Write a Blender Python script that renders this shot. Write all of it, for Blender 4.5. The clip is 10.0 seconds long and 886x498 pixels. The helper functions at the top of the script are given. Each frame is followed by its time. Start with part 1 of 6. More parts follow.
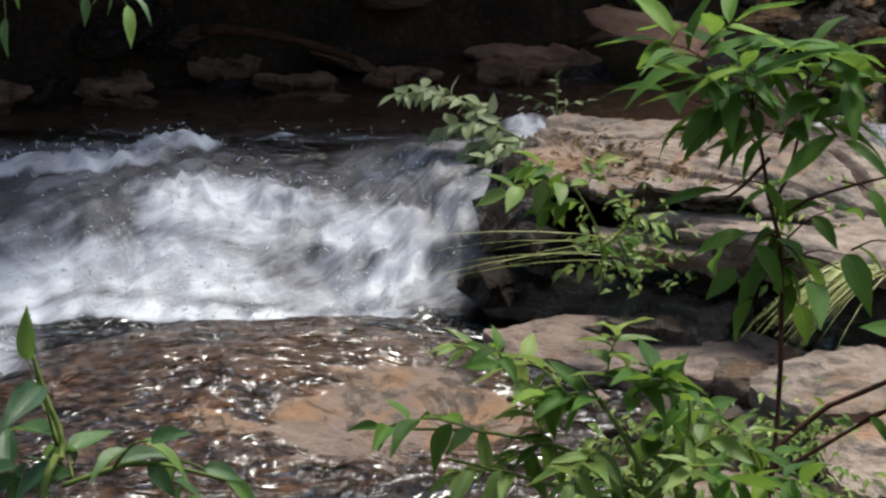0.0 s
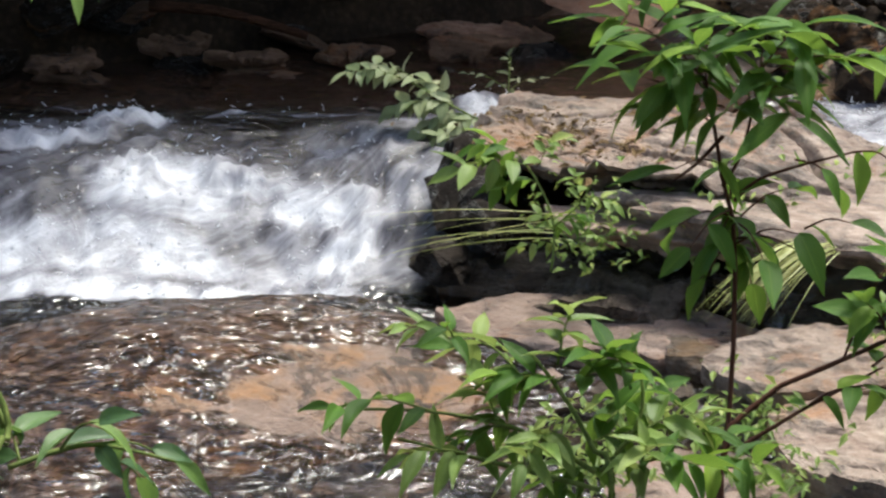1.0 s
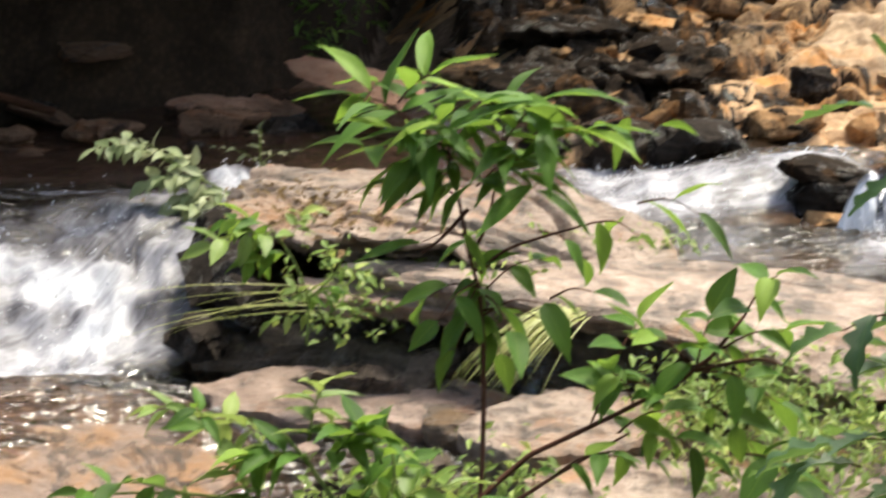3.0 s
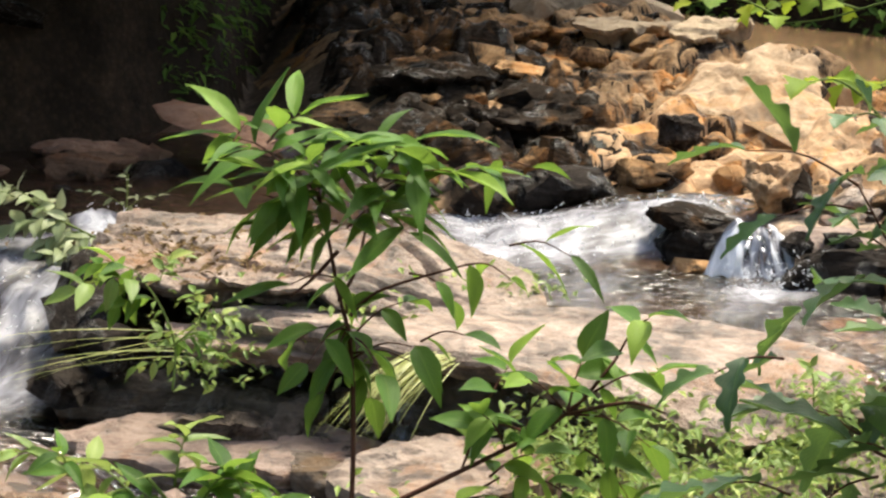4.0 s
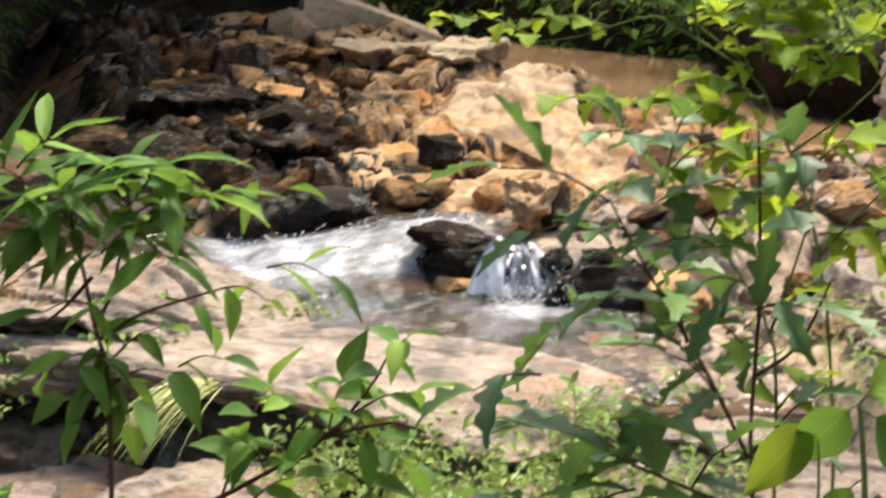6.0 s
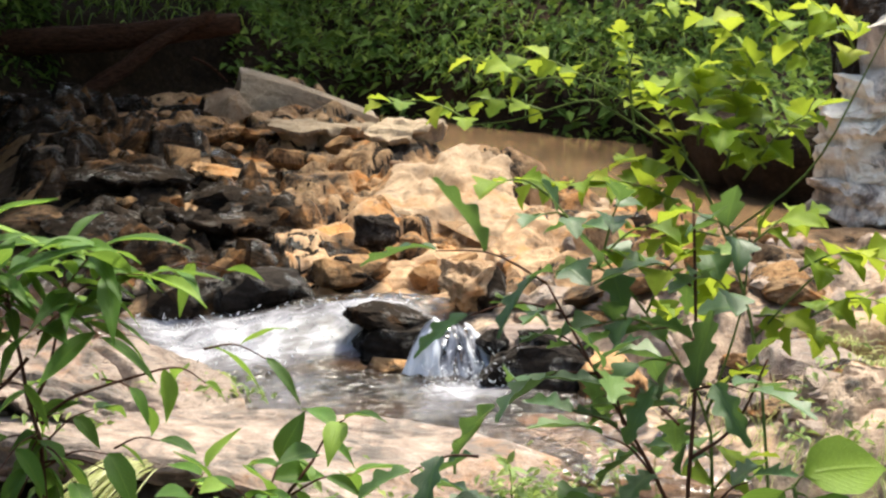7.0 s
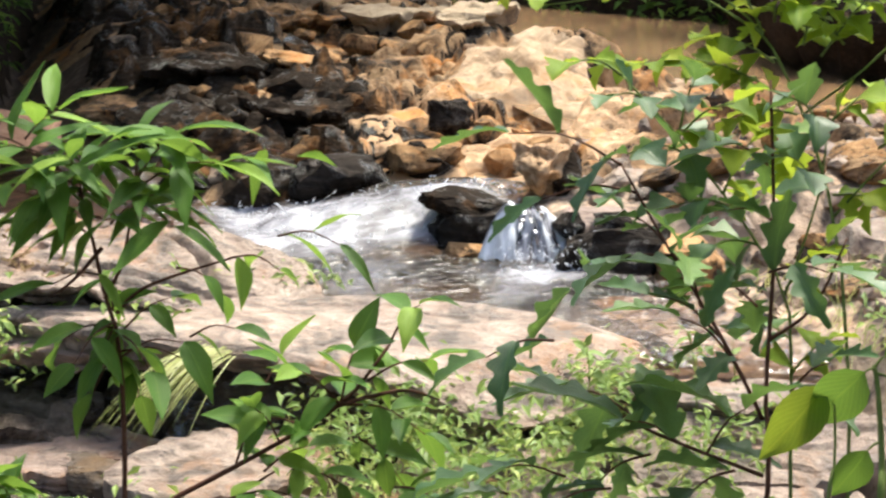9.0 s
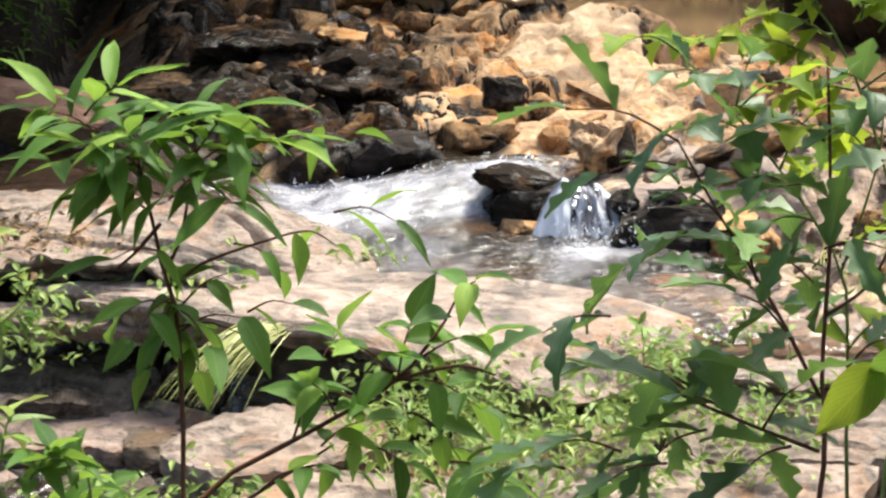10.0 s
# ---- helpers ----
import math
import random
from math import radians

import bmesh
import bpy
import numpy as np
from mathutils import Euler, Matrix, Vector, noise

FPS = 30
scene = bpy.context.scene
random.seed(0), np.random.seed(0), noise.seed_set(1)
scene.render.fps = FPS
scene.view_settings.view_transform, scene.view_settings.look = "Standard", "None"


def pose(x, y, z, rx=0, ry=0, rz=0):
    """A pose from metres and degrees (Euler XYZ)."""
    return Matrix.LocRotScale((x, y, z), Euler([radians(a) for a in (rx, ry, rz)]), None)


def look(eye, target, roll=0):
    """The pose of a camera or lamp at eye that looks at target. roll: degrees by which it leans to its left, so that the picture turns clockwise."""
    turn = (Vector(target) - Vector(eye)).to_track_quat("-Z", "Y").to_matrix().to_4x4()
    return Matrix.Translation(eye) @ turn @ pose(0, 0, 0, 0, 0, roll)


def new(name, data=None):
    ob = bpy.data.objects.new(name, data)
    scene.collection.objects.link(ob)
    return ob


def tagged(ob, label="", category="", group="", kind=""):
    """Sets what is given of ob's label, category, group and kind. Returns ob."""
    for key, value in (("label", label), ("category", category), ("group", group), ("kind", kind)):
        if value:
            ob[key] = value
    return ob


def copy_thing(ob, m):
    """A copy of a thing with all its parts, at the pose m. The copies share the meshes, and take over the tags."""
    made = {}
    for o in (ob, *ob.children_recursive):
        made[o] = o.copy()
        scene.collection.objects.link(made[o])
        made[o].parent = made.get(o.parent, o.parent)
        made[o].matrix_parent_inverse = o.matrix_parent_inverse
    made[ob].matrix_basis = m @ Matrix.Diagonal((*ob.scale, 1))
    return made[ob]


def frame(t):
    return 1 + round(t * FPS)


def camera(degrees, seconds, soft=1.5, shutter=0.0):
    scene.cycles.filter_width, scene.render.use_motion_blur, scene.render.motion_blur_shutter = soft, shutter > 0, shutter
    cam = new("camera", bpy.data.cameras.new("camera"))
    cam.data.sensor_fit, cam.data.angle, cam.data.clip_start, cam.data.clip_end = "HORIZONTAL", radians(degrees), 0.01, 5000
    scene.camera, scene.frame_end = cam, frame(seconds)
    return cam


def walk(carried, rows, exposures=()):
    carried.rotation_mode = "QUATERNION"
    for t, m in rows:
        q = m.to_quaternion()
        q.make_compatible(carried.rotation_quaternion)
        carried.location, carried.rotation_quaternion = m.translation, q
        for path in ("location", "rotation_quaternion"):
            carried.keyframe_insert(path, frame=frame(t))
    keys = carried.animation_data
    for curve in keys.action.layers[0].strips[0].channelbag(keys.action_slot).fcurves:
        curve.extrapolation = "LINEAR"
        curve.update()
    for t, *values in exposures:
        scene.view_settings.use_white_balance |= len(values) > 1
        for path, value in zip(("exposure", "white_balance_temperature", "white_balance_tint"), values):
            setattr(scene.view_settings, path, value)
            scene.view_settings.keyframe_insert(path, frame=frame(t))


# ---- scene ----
cam = camera(24.0, 10.0, soft=2.4, shutter=0.4)
PATH = [
    (0, (-0.015, -0.078, 3.013), (-0.013, 1.846, 2.465), 0.1),
    (0.5, (-0.02, -0.081, 3.017), (0.004, 1.84, 2.463), 0.3),
    (1, (-0.014, -0.049, 3.006), (0.034, 1.868, 2.438), 0.5),
    (1.5, (-0.016, -0.039, 3.004), (0.073, 1.874, 2.429), 0.5),
    (2, (-0.013, -0.043, 3.005), (0.109, 1.87, 2.434), 0.4),
    (2.5, (0.001, -0.045, 3.006), (0.198, 1.865, 2.447), 0.5),
    (3, (0.002, -0.061, 3.022), (0.282, 1.855, 2.521), 0.9),
    (3.2, (-0.009, -0.076, 3.019), (0.311, 1.84, 2.543), 1.3),
    (4.3, (0.012, -0.004, 2.997), (0.439, 1.897, 2.545), 2.0),
    (4.5, (0.014, -0.002, 2.996), (0.46, 1.894, 2.543), 2.0),
    (5, (0.011, -0.009, 2.995), (0.509, 1.863, 2.495), 2.0),
    (5.5, (0.026, 0.004, 2.995), (0.577, 1.866, 2.516), 2.1),
    (6, (0.023, -0.009, 2.997), (0.646, 1.843, 2.572), 2.3),
    (6.2, (0.01, -0.011, 3.004), (0.659, 1.84, 2.609), 2.9),
    (7.3, (0.017, -0.02, 3.0), (0.71, 1.824, 2.656), 2.6),
    (7.5, (0.016, -0.017, 2.999), (0.717, 1.825, 2.656), 2.6),
    (8, (0.023, -0.011, 2.996), (0.743, 1.818, 2.623), 2.6),
    (8.5, (0.033, 0.013, 2.989), (0.706, 1.844, 2.546), 2.2),
    (9, (0.031, 0.011, 2.994), (0.642, 1.86, 2.536), 1.5),
    (9.5, (0.031, 0.011, 2.992), (0.607, 1.867, 2.522), 1.4),
    (10, (0.021, -0.002, 2.995), (0.582, 1.856, 2.515), 1.2),
]
walk(cam, [(t, look(eye, target, roll)) for t, eye, target, roll in PATH], exposures=[(0, 0.70, 6000, 3), (0.5, 1.0, 6100, 3), (1, 1.15, 6100, 3), (2, 1.14, 6350, 3), (2.5, 1.32, 6500, 3), (3, 1.58, 6700, 3), (4.5, 1.6, 6750, 3), (7.5, 1.67, 6500, 3), (10, 1.76, 6350, 3)])

# ---- light ----
SUN_ELEV, SUN_AZ = 66.0, 48.0   # degrees; azimuth clockwise from +y
world = bpy.data.worlds.new("sky")
scene.world = world
world.use_nodes = True
wn = world.node_tree.nodes
sky = wn.new("ShaderNodeTexSky")
sky.sky_type = "NISHITA"
sky.sun_disc = False
sky.air_density, sky.dust_density, sky.ozone_density = 0.8, 4.0, 0.4
sky.sun_elevation = radians(SUN_ELEV)
sky.sun_rotation = radians(SUN_AZ)
wn["Background"].inputs["Strength"].default_value = 0.15
world.node_tree.links.new(sky.outputs[0], wn["Background"].inputs["Color"])
sun = new("sun", bpy.data.lights.new("sun", "SUN"))
sun.data.energy, sun.data.angle, sun.data.color = 2.0, radians(11.0), (1.0, 0.93, 0.80)
_e, _a = radians(SUN_ELEV), radians(SUN_AZ)
SUN_FROM = Vector((math.sin(_a) * math.cos(_e), math.cos(_a) * math.cos(_e), math.sin(_e)))
sun.matrix_world = look(SUN_FROM * 60, (0, 0, 0))


# ---- noise ----
def _hash(ix, iy, iz, seed):
    h = (ix * 374761393 + iy * 668265263 + iz * 2147483647 + seed * 1274126177) & 0xFFFFFFFF
    h = ((h ^ (h >> 13)) * 1274126177) & 0xFFFFFFFF
    h = ((h ^ (h >> 16)) * 2246822519) & 0xFFFFFFFF
    return ((h ^ (h >> 15)) & 0xFFFF) / 65535.0


def vnoise(x, y, z=0.0, seed=0):
    """Value noise, 0 to 1, on arrays."""
    x, y, z = np.broadcast_arrays(np.asarray(x, float), np.asarray(y, float), np.asarray(z, float))
    ix, iy, iz = (np.floor(v).astype(np.int64) for v in (x, y, z))
    fx, fy, fz = x - ix, y - iy, z - iz
    fx, fy, fz = (v * v * (3 - 2 * v) for v in (fx, fy, fz))
    out = 0.0
    for dx in (0, 1):
        for dy in (0, 1):
            for dz in (0, 1):
                out = out + _hash(ix + dx, iy + dy, iz + dz, seed) * (fx if dx else 1 - fx) * (fy if dy else 1 - fy) * (fz if dz else 1 - fz)
    return out


def fbm(x, y, z=0.0, octaves=4, seed=0, gain=0.5):
    total, amp, norm = 0.0, 1.0, 0.0
    for k in range(octaves):
        total = total + amp * (vnoise(np.asarray(x) * 2 ** k, np.asarray(y) * 2 ** k, np.asarray(z) * 2 ** k, seed + 17 * k) - 0.5)
        norm += amp
        amp *= gain
    return 2 * total / norm


def smooth(a, b, v):
    s = np.clip((v - a) / (b - a), 0, 1)
    return s * s * (3 - 2 * s)


# ---- materials ----
def material(name):
    m = bpy.data.materials.new(name)
    m.use_nodes = True
    return m, m.node_tree.nodes, m.node_tree.links


def coords(nodes, links, scale=(1, 1, 1), kind="Object", rot=(0, 0, 0)):
    c = nodes.new("ShaderNodeTexCoord")
    mp = nodes.new("ShaderNodeMapping")
    mp.inputs["Scale"].default_value = scale
    mp.inputs["Rotation"].default_value = rot
    links.new(c.outputs[kind], mp.inputs["Vector"])
    return mp.outputs["Vector"]


def noise_tex(nodes, links, vec, scale, detail=6, rough=0.6, distort=0.0):
    n = nodes.new("ShaderNodeTexNoise")
    n.inputs["Scale"].default_value, n.inputs["Detail"].default_value = scale, detail
    n.inputs["Roughness"].default_value, n.inputs["Distortion"].default_value = rough, distort
    links.new(vec, n.inputs["Vector"])
    return n.outputs["Fac"]


def ramp(nodes, links, fac, stops):
    r = nodes.new("ShaderNodeValToRGB")
    while len(r.color_ramp.elements) < len(stops):
        r.color_ramp.elements.new(0.5)
    for e, (p, c) in zip(r.color_ramp.elements, stops):
        e.position, e.color = p, (*c, 1) if len(c) == 3 else c
    links.new(fac, r.inputs["Fac"])
    return r.outputs["Color"]


def mixed(nodes, links, fac, a, b, blend="MIX"):
    m = nodes.new("ShaderNodeMix")
    m.data_type, m.blend_type = "RGBA", blend
    for sock, v in ((m.inputs["Factor"], fac), (m.inputs["A"], a), (m.inputs["B"], b)):
        if isinstance(v, (int, float)):
            sock.default_value = v
        elif isinstance(v, tuple):
            sock.default_value = (*v, 1)
        else:
            links.new(v, sock)
    return m.outputs["Result"]


def maths(nodes, links, op, a, b=0.5, clamp=False):
    m = nodes.new("ShaderNodeMath")
    m.operation, m.use_clamp = op, clamp
    for i, v in enumerate((a, b)):
        if isinstance(v, (int, float)):
            m.inputs[i].default_value = v
        else:
            links.new(v, m.inputs[i])
    return m.outputs[0]


def bump(nodes, links, height, strength, distance, normal=None):
    b = nodes.new("ShaderNodeBump")
    b.inputs["Strength"].default_value, b.inputs["Distance"].default_value = strength, distance
    links.new(height, b.inputs["Height"])
    if normal is not None:
        links.new(normal, b.inputs["Normal"])
    return b.outputs["Normal"]


def rock_material(name, base, light, stain, dark, stain_at=0.58, dark_at=0.62, rough=0.75, spec=0.35, strata=(2.2, 2.2, 9.0), wet=False):
    """Foliated stone: two tones in stretched layers, blotches of stain, dark wet or lichen patches, speckle and fine relief."""
    m, n, l = material(name)
    v = coords(n, l)
    lay = coords(n, l, strata, rot=(0.08, 0.05, 0.3))
    g = n.new("ShaderNodeObjectInfo").outputs["Random"]
    big = noise_tex(n, l, v, 2.3, 5, 0.6, 0.4)
    layer = noise_tex(n, l, lay, 2.6, 8, 0.65, 0.3)
    fine = noise_tex(n, l, v, 38, 6, 0.7)
    col = ramp(n, l, layer, [(0.32, base), (0.68, light)])
    col = mixed(n, l, ramp(n, l, noise_tex(n, l, v, 1.7, 7, 0.7, 0.8), [(stain_at - 0.07, (0, 0, 0)), (stain_at + 0.07, (1, 1, 1))]), col, stain)
    dk = ramp(n, l, noise_tex(n, l, v, 3.1, 8, 0.75, 0.6), [(dark_at - 0.06, (0, 0, 0)), (dark_at + 0.06, (1, 1, 1))])
    col = mixed(n, l, dk, col, dark)
    col = mixed(n, l, 0.75, col, ramp(n, l, fine, [(0.3, (0.42, 0.42, 0.42)), (0.7, (0.64, 0.64, 0.64))]), "OVERLAY")
    hsv = n.new("ShaderNodeHueSaturation")
    l.new(maths(n, l, "MULTIPLY_ADD", g, 0.45), hsv.inputs["Value"])
    hsv.inputs["Value"].links[0].from_node.inputs[2].default_value = 0.77
    l.new(col, hsv.inputs["Color"])
    p = n["Principled BSDF"]
    l.new(hsv.outputs["Color"], p.inputs["Base Color"])
    l.new(ramp(n, l, dk, [(0.0, (rough,) * 3), (1.0, (rough * 0.45,) * 3)]), p.inputs["Roughness"])
    p.inputs["Specular IOR Level"].default_value = spec
    if wet:
        film = noise_tex(n, l, v, 7, 4, 0.6, 0.5)
        l.new(ramp(n, l, film, [(0.52, (0.85,) * 3), (0.62, (0.16,) * 3)]), p.inputs["Roughness"])
        l.new(ramp(n, l, film, [(0.52, (0.04,) * 3), (0.62, (spec,) * 3)]), p.inputs["Specular IOR Level"])
    h = maths(n, l, "ADD", maths(n, l, "MULTIPLY", layer, 1.0), maths(n, l, "MULTIPLY", fine, 0.35))
    b1 = bump(n, l, big, 0.5, 0.06)
    l.new(bump(n, l, h, 0.9, 0.05, b1), p.inputs["Normal"])
    return m


MAT_SLAB = rock_material("pinkish_schist", (0.19, 0.13, 0.10), (0.43, 0.34, 0.28), (0.30, 0.165, 0.09), (0.11, 0.085, 0.07), 0.60, 0.545, strata=(2.4, 2.9, 6.0))
MAT_PINK = rock_material("damp_pink_schist", (0.22, 0.15, 0.12), (0.38, 0.28, 0.235), (0.28, 0.13, 0.06), (0.075, 0.06, 0.055), 0.62, 0.58, rough=0.5)
MAT_WET = rock_material("dark_schist_wet_and_shade", (0.013, 0.010, 0.008), (0.040, 0.028, 0.020), (0.15, 0.075, 0.03), (0.007, 0.006, 0.005), 0.60, 0.58, rough=0.5, spec=0.5, wet=True)
# wet black stone; also stands for shade in hollows and on the bank
MAT_BLACK = rock_material("black_stone_wet_and_shade", (0.016, 0.013, 0.011), (0.040, 0.032, 0.027), (0.055, 0.038, 0.026), (0.008, 0.007, 0.007), 0.62, 0.55, rough=0.4, spec=0.5, wet=True)
MAT_DRIP = rock_material("wet_grey_schist", (0.055, 0.044, 0.037), (0.165, 0.13, 0.105), (0.16, 0.10, 0.055), (0.015, 0.012, 0.011), 0.6, 0.58, rough=0.4, spec=0.5, wet=True)
MAT_OCHRE = rock_material("weathered_ochre_stone", (0.26, 0.135, 0.060), (0.54, 0.33, 0.17), (0.40, 0.175, 0.055), (0.025, 0.017, 0.012), 0.60, 0.54, rough=0.8, spec=0.06, strata=(3, 3, 6))
MAT_TAN = rock_material("pale_tan_stone", (0.33, 0.215, 0.125), (0.47, 0.34, 0.225), (0.38, 0.20, 0.085), (0.15, 0.10, 0.07), 0.60, 0.62, strata=(2.6, 3.6, 3.0))
MAT_SAND = rock_material("smooth_sandy_ochre_rock", (0.33, 0.20, 0.11), (0.56, 0.38, 0.235), (0.46, 0.22, 0.075), (0.06, 0.042, 0.03), 0.58, 0.60, spec=0.15, strata=(2.6, 3.0, 3.5))
MAT_DOME = rock_material("wet_brown_bedrock", (0.14, 0.092, 0.068), (0.27, 0.19, 0.15), (0.27, 0.14, 0.06), (0.05, 0.038, 0.03), 0.55, 0.55, rough=0.34, spec=0.6)
MAT_BROWN = rock_material("rusty_brown_stone", (0.24, 0.12, 0.075), (0.40, 0.23, 0.15), (0.30, 0.11, 0.05), (0.05, 0.035, 0.03), 0.6, 0.62)
# rusty brown again, with the far bank's shade put into the colour
MAT_UMBER = rock_material("brown_stone_darkened_for_shade", (0.085, 0.048, 0.031), (0.19, 0.112, 0.072), (0.17, 0.07, 0.032), (0.02, 0.014, 0.011), 0.6, 0.58, spec=0.1)
MAT_WEDGE = rock_material("grey_brown_stone", (0.27, 0.195, 0.125), (0.44, 0.335, 0.225), (0.26, 0.17, 0.09), (0.10, 0.075, 0.055), 0.62, 0.64, strata=(2.6, 3.4, 4.0))
MAT_GREY = rock_material("grey_lichen_stone", (0.42, 0.37, 0.33), (0.82, 0.75, 0.66), (0.48, 0.34, 0.22), (0.13, 0.11, 0.10), 0.62, 0.52, strata=(2.5, 2.5, 4))


def soil_material(name, a, b, c, speckle=22):
    m, n, l = material(name)
    v = coords(n, l)
    col = ramp(n, l, noise_tex(n, l, v, 1.5, 8, 0.7, 0.5), [(0.3, a), (0.55, b), (0.75, c)])
    vor = n.new("ShaderNodeTexVoronoi")
    vor.inputs["Scale"].default_value = speckle
    l.new(v, vor.inputs["Vector"])
    col = mixed(n, l, 0.6, col, ramp(n, l, vor.outputs["Distance"], [(0.1, (0.62, 0.60, 0.58)), (0.6, (0.28, 0.28, 0.28))]), "OVERLAY")
    p = n["Principled BSDF"]
    l.new(col, p.inputs["Base Color"])
    p.inputs["Roughness"].default_value = 0.9
    p.inputs["Specular IOR Level"].default_value = 0.08
    h = maths(n, l, "ADD", noise_tex(n, l, v, 30, 6, 0.7), maths(n, l, "MULTIPLY", vor.outputs["Distance"], 0.3))
    l.new(bump(n, l, h, 0.8, 0.03), p.inputs["Normal"])
    return m


MAT_SOIL = soil_material("damp_soil_and_leaf_litter", (0.013, 0.009, 0.006), (0.038, 0.025, 0.016), (0.085, 0.052, 0.03))
MAT_BED = soil_material("wet_streambed_gravel", (0.06, 0.046, 0.036), (0.14, 0.105, 0.08), (0.24, 0.175, 0.13), 14)
MAT_RUBBLE = rock_material("ochre_rubble", (0.155, 0.09, 0.05), (0.41, 0.27, 0.155), (0.40, 0.175, 0.055), (0.025, 0.017, 0.012), 0.59, 0.535, rough=0.8, spec=0.06, strata=(3, 3, 5))
MAT_LEDGE = rock_material("tan_bedrock", (0.24, 0.165, 0.12), (0.52, 0.39, 0.285), (0.38, 0.21, 0.11), (0.05, 0.037, 0.028), 0.60, 0.54, spec=0.25, strata=(3, 3, 5))
MAT_LIME = rock_material("pale_lime_crusted_stone", (0.60, 0.53, 0.43), (0.88, 0.83, 0.73), (0.50, 0.36, 0.22), (0.14, 0.115, 0.095), 0.62, 0.60, strata=(4, 4, 5))


def water_material(name, tint, foam_gain, muddy=0.0, mud=(0.1, 0.06, 0.03), ripple=0.35, ripple_scale=9.0, gloss=0.14, ior=1.72):
    """Clear or muddy running water with white foam where the mesh says that it breaks. The UV map runs along the flow."""
    m, n, l = material(name)
    for node in list(n):
        if node.type == "BSDF_PRINCIPLED":
            n.remove(node)
    out = n["Material Output"]
    uv = coords(n, l, (1, 1, 1), "UV")
    streak = coords(n, l, (6.0, 1.3, 1), "UV")
    fibre = coords(n, l, (15, 3.6, 1), "UV")
    s1 = noise_tex(n, l, streak, 1.0, 5, 0.62, 0.9)
    s2 = noise_tex(n, l, fibre, 1.0, 4, 0.6, 0.5)
    grain = noise_tex(n, l, uv, 22, 5, 0.7)
    rip = noise_tex(n, l, coords(n, l, (1.0, 1.9, 1.0), "Object"), ripple_scale, 2.5, 0.5, 0.9)
    att = n.new("ShaderNodeAttribute")
    att.attribute_name = "foam"
    iso = noise_tex(n, l, uv, 3.2, 5, 0.62, 1.0)
    broken = maths(n, l, "ADD", maths(n, l, "MULTIPLY", s1, 1.5), maths(n, l, "MULTIPLY", s2, 1.0))
    broken = maths(n, l, "ADD", broken, maths(n, l, "ADD", maths(n, l, "MULTIPLY", grain, 0.30), maths(n, l, "MULTIPLY", iso, 1.40)))
    # the whiter the water, the less of its body shows; thin foam is torn into streaks
    f = maths(n, l, "MULTIPLY", att.outputs["Fac"], maths(n, l, "ADD", maths(n, l, "MULTIPLY", broken, 1.15), 1.25 - 1.15 * 2.1))
    mask = ramp(n, l, maths(n, l, "MULTIPLY", f, foam_gain), [(0.16, (0, 0, 0)), (0.50, (0.55,) * 3), (0.85, (1, 1, 1))])
    tone = maths(n, l, "ADD", maths(n, l, "MULTIPLY", s1, 0.45), maths(n, l, "ADD", maths(n, l, "MULTIPLY", iso, 0.60), maths(n, l, "MULTIPLY", s2, 0.22)))
    tone = maths(n, l, "ADD", tone, maths(n, l, "MULTIPLY", maths(n, l, "SUBTRACT", att.outputs["Fac"], 0.85), 0.45))
    nrm = bump(n, l, rip, ripple, 0.15)
    chop = n.new("ShaderNodeAttribute")
    chop.attribute_name = "chop"
    l.new(maths(n, l, "MULTIPLY", chop.outputs["Fac"], ripple), nrm.node.inputs["Strength"])
    fr = n.new("ShaderNodeFresnel")
    fr.inputs["IOR"].default_value = ior
    l.new(nrm, fr.inputs["Normal"])
    gl = n.new("ShaderNodeBsdfGlossy")
    gl.inputs["Roughness"].default_value = gloss
    l.new(nrm, gl.inputs["Normal"])
    tr = n.new("ShaderNodeBsdfTransparent")
    tr.inputs["Color"].default_value = (*tint, 1)
    body = tr.outputs[0]
    if muddy:
        df = n.new("ShaderNodeBsdfDiffuse")
        l.new(ramp(n, l, noise_tex(n, l, coords(n, l), 1.2, 6, 0.6, 0.5), [(0.35, tuple(0.7 * c for c in mud)), (0.65, tuple(1.25 * c for c in mud))]), df.inputs["Color"])
        mx = n.new("ShaderNodeMixShader")
        mx.inputs[0].default_value = muddy
        l.new(body, mx.inputs[1])
        l.new(df.outputs[0], mx.inputs[2])
        body = mx.outputs[0]
    wet = n.new("ShaderNodeMixShader")
    l.new(fr.outputs[0], wet.inputs[0])
    l.new(body, wet.inputs[1])
    l.new(gl.outputs[0], wet.inputs[2])
    white = n.new("ShaderNodeBsdfPrincipled")
    l.new(ramp(n, l, tone, [(0.47, (0.105, 0.098, 0.115)), (0.62, (0.29, 0.285, 0.32)), (0.84, (0.66, 0.665, 0.71))]), white.inputs["Base Color"])
    white.inputs["Roughness"].default_value = 0.55
    l.new(bump(n, l, broken, 0.3, 0.03), white.inputs["Normal"])
    fin = n.new("ShaderNodeMixShader")
    l.new(mask, fin.inputs[0])
    l.new(wet.outputs[0], fin.inputs[1])
    l.new(white.outputs[0], fin.inputs[2])
    l.new(fin.outputs[0], out.inputs["Surface"])
    return m


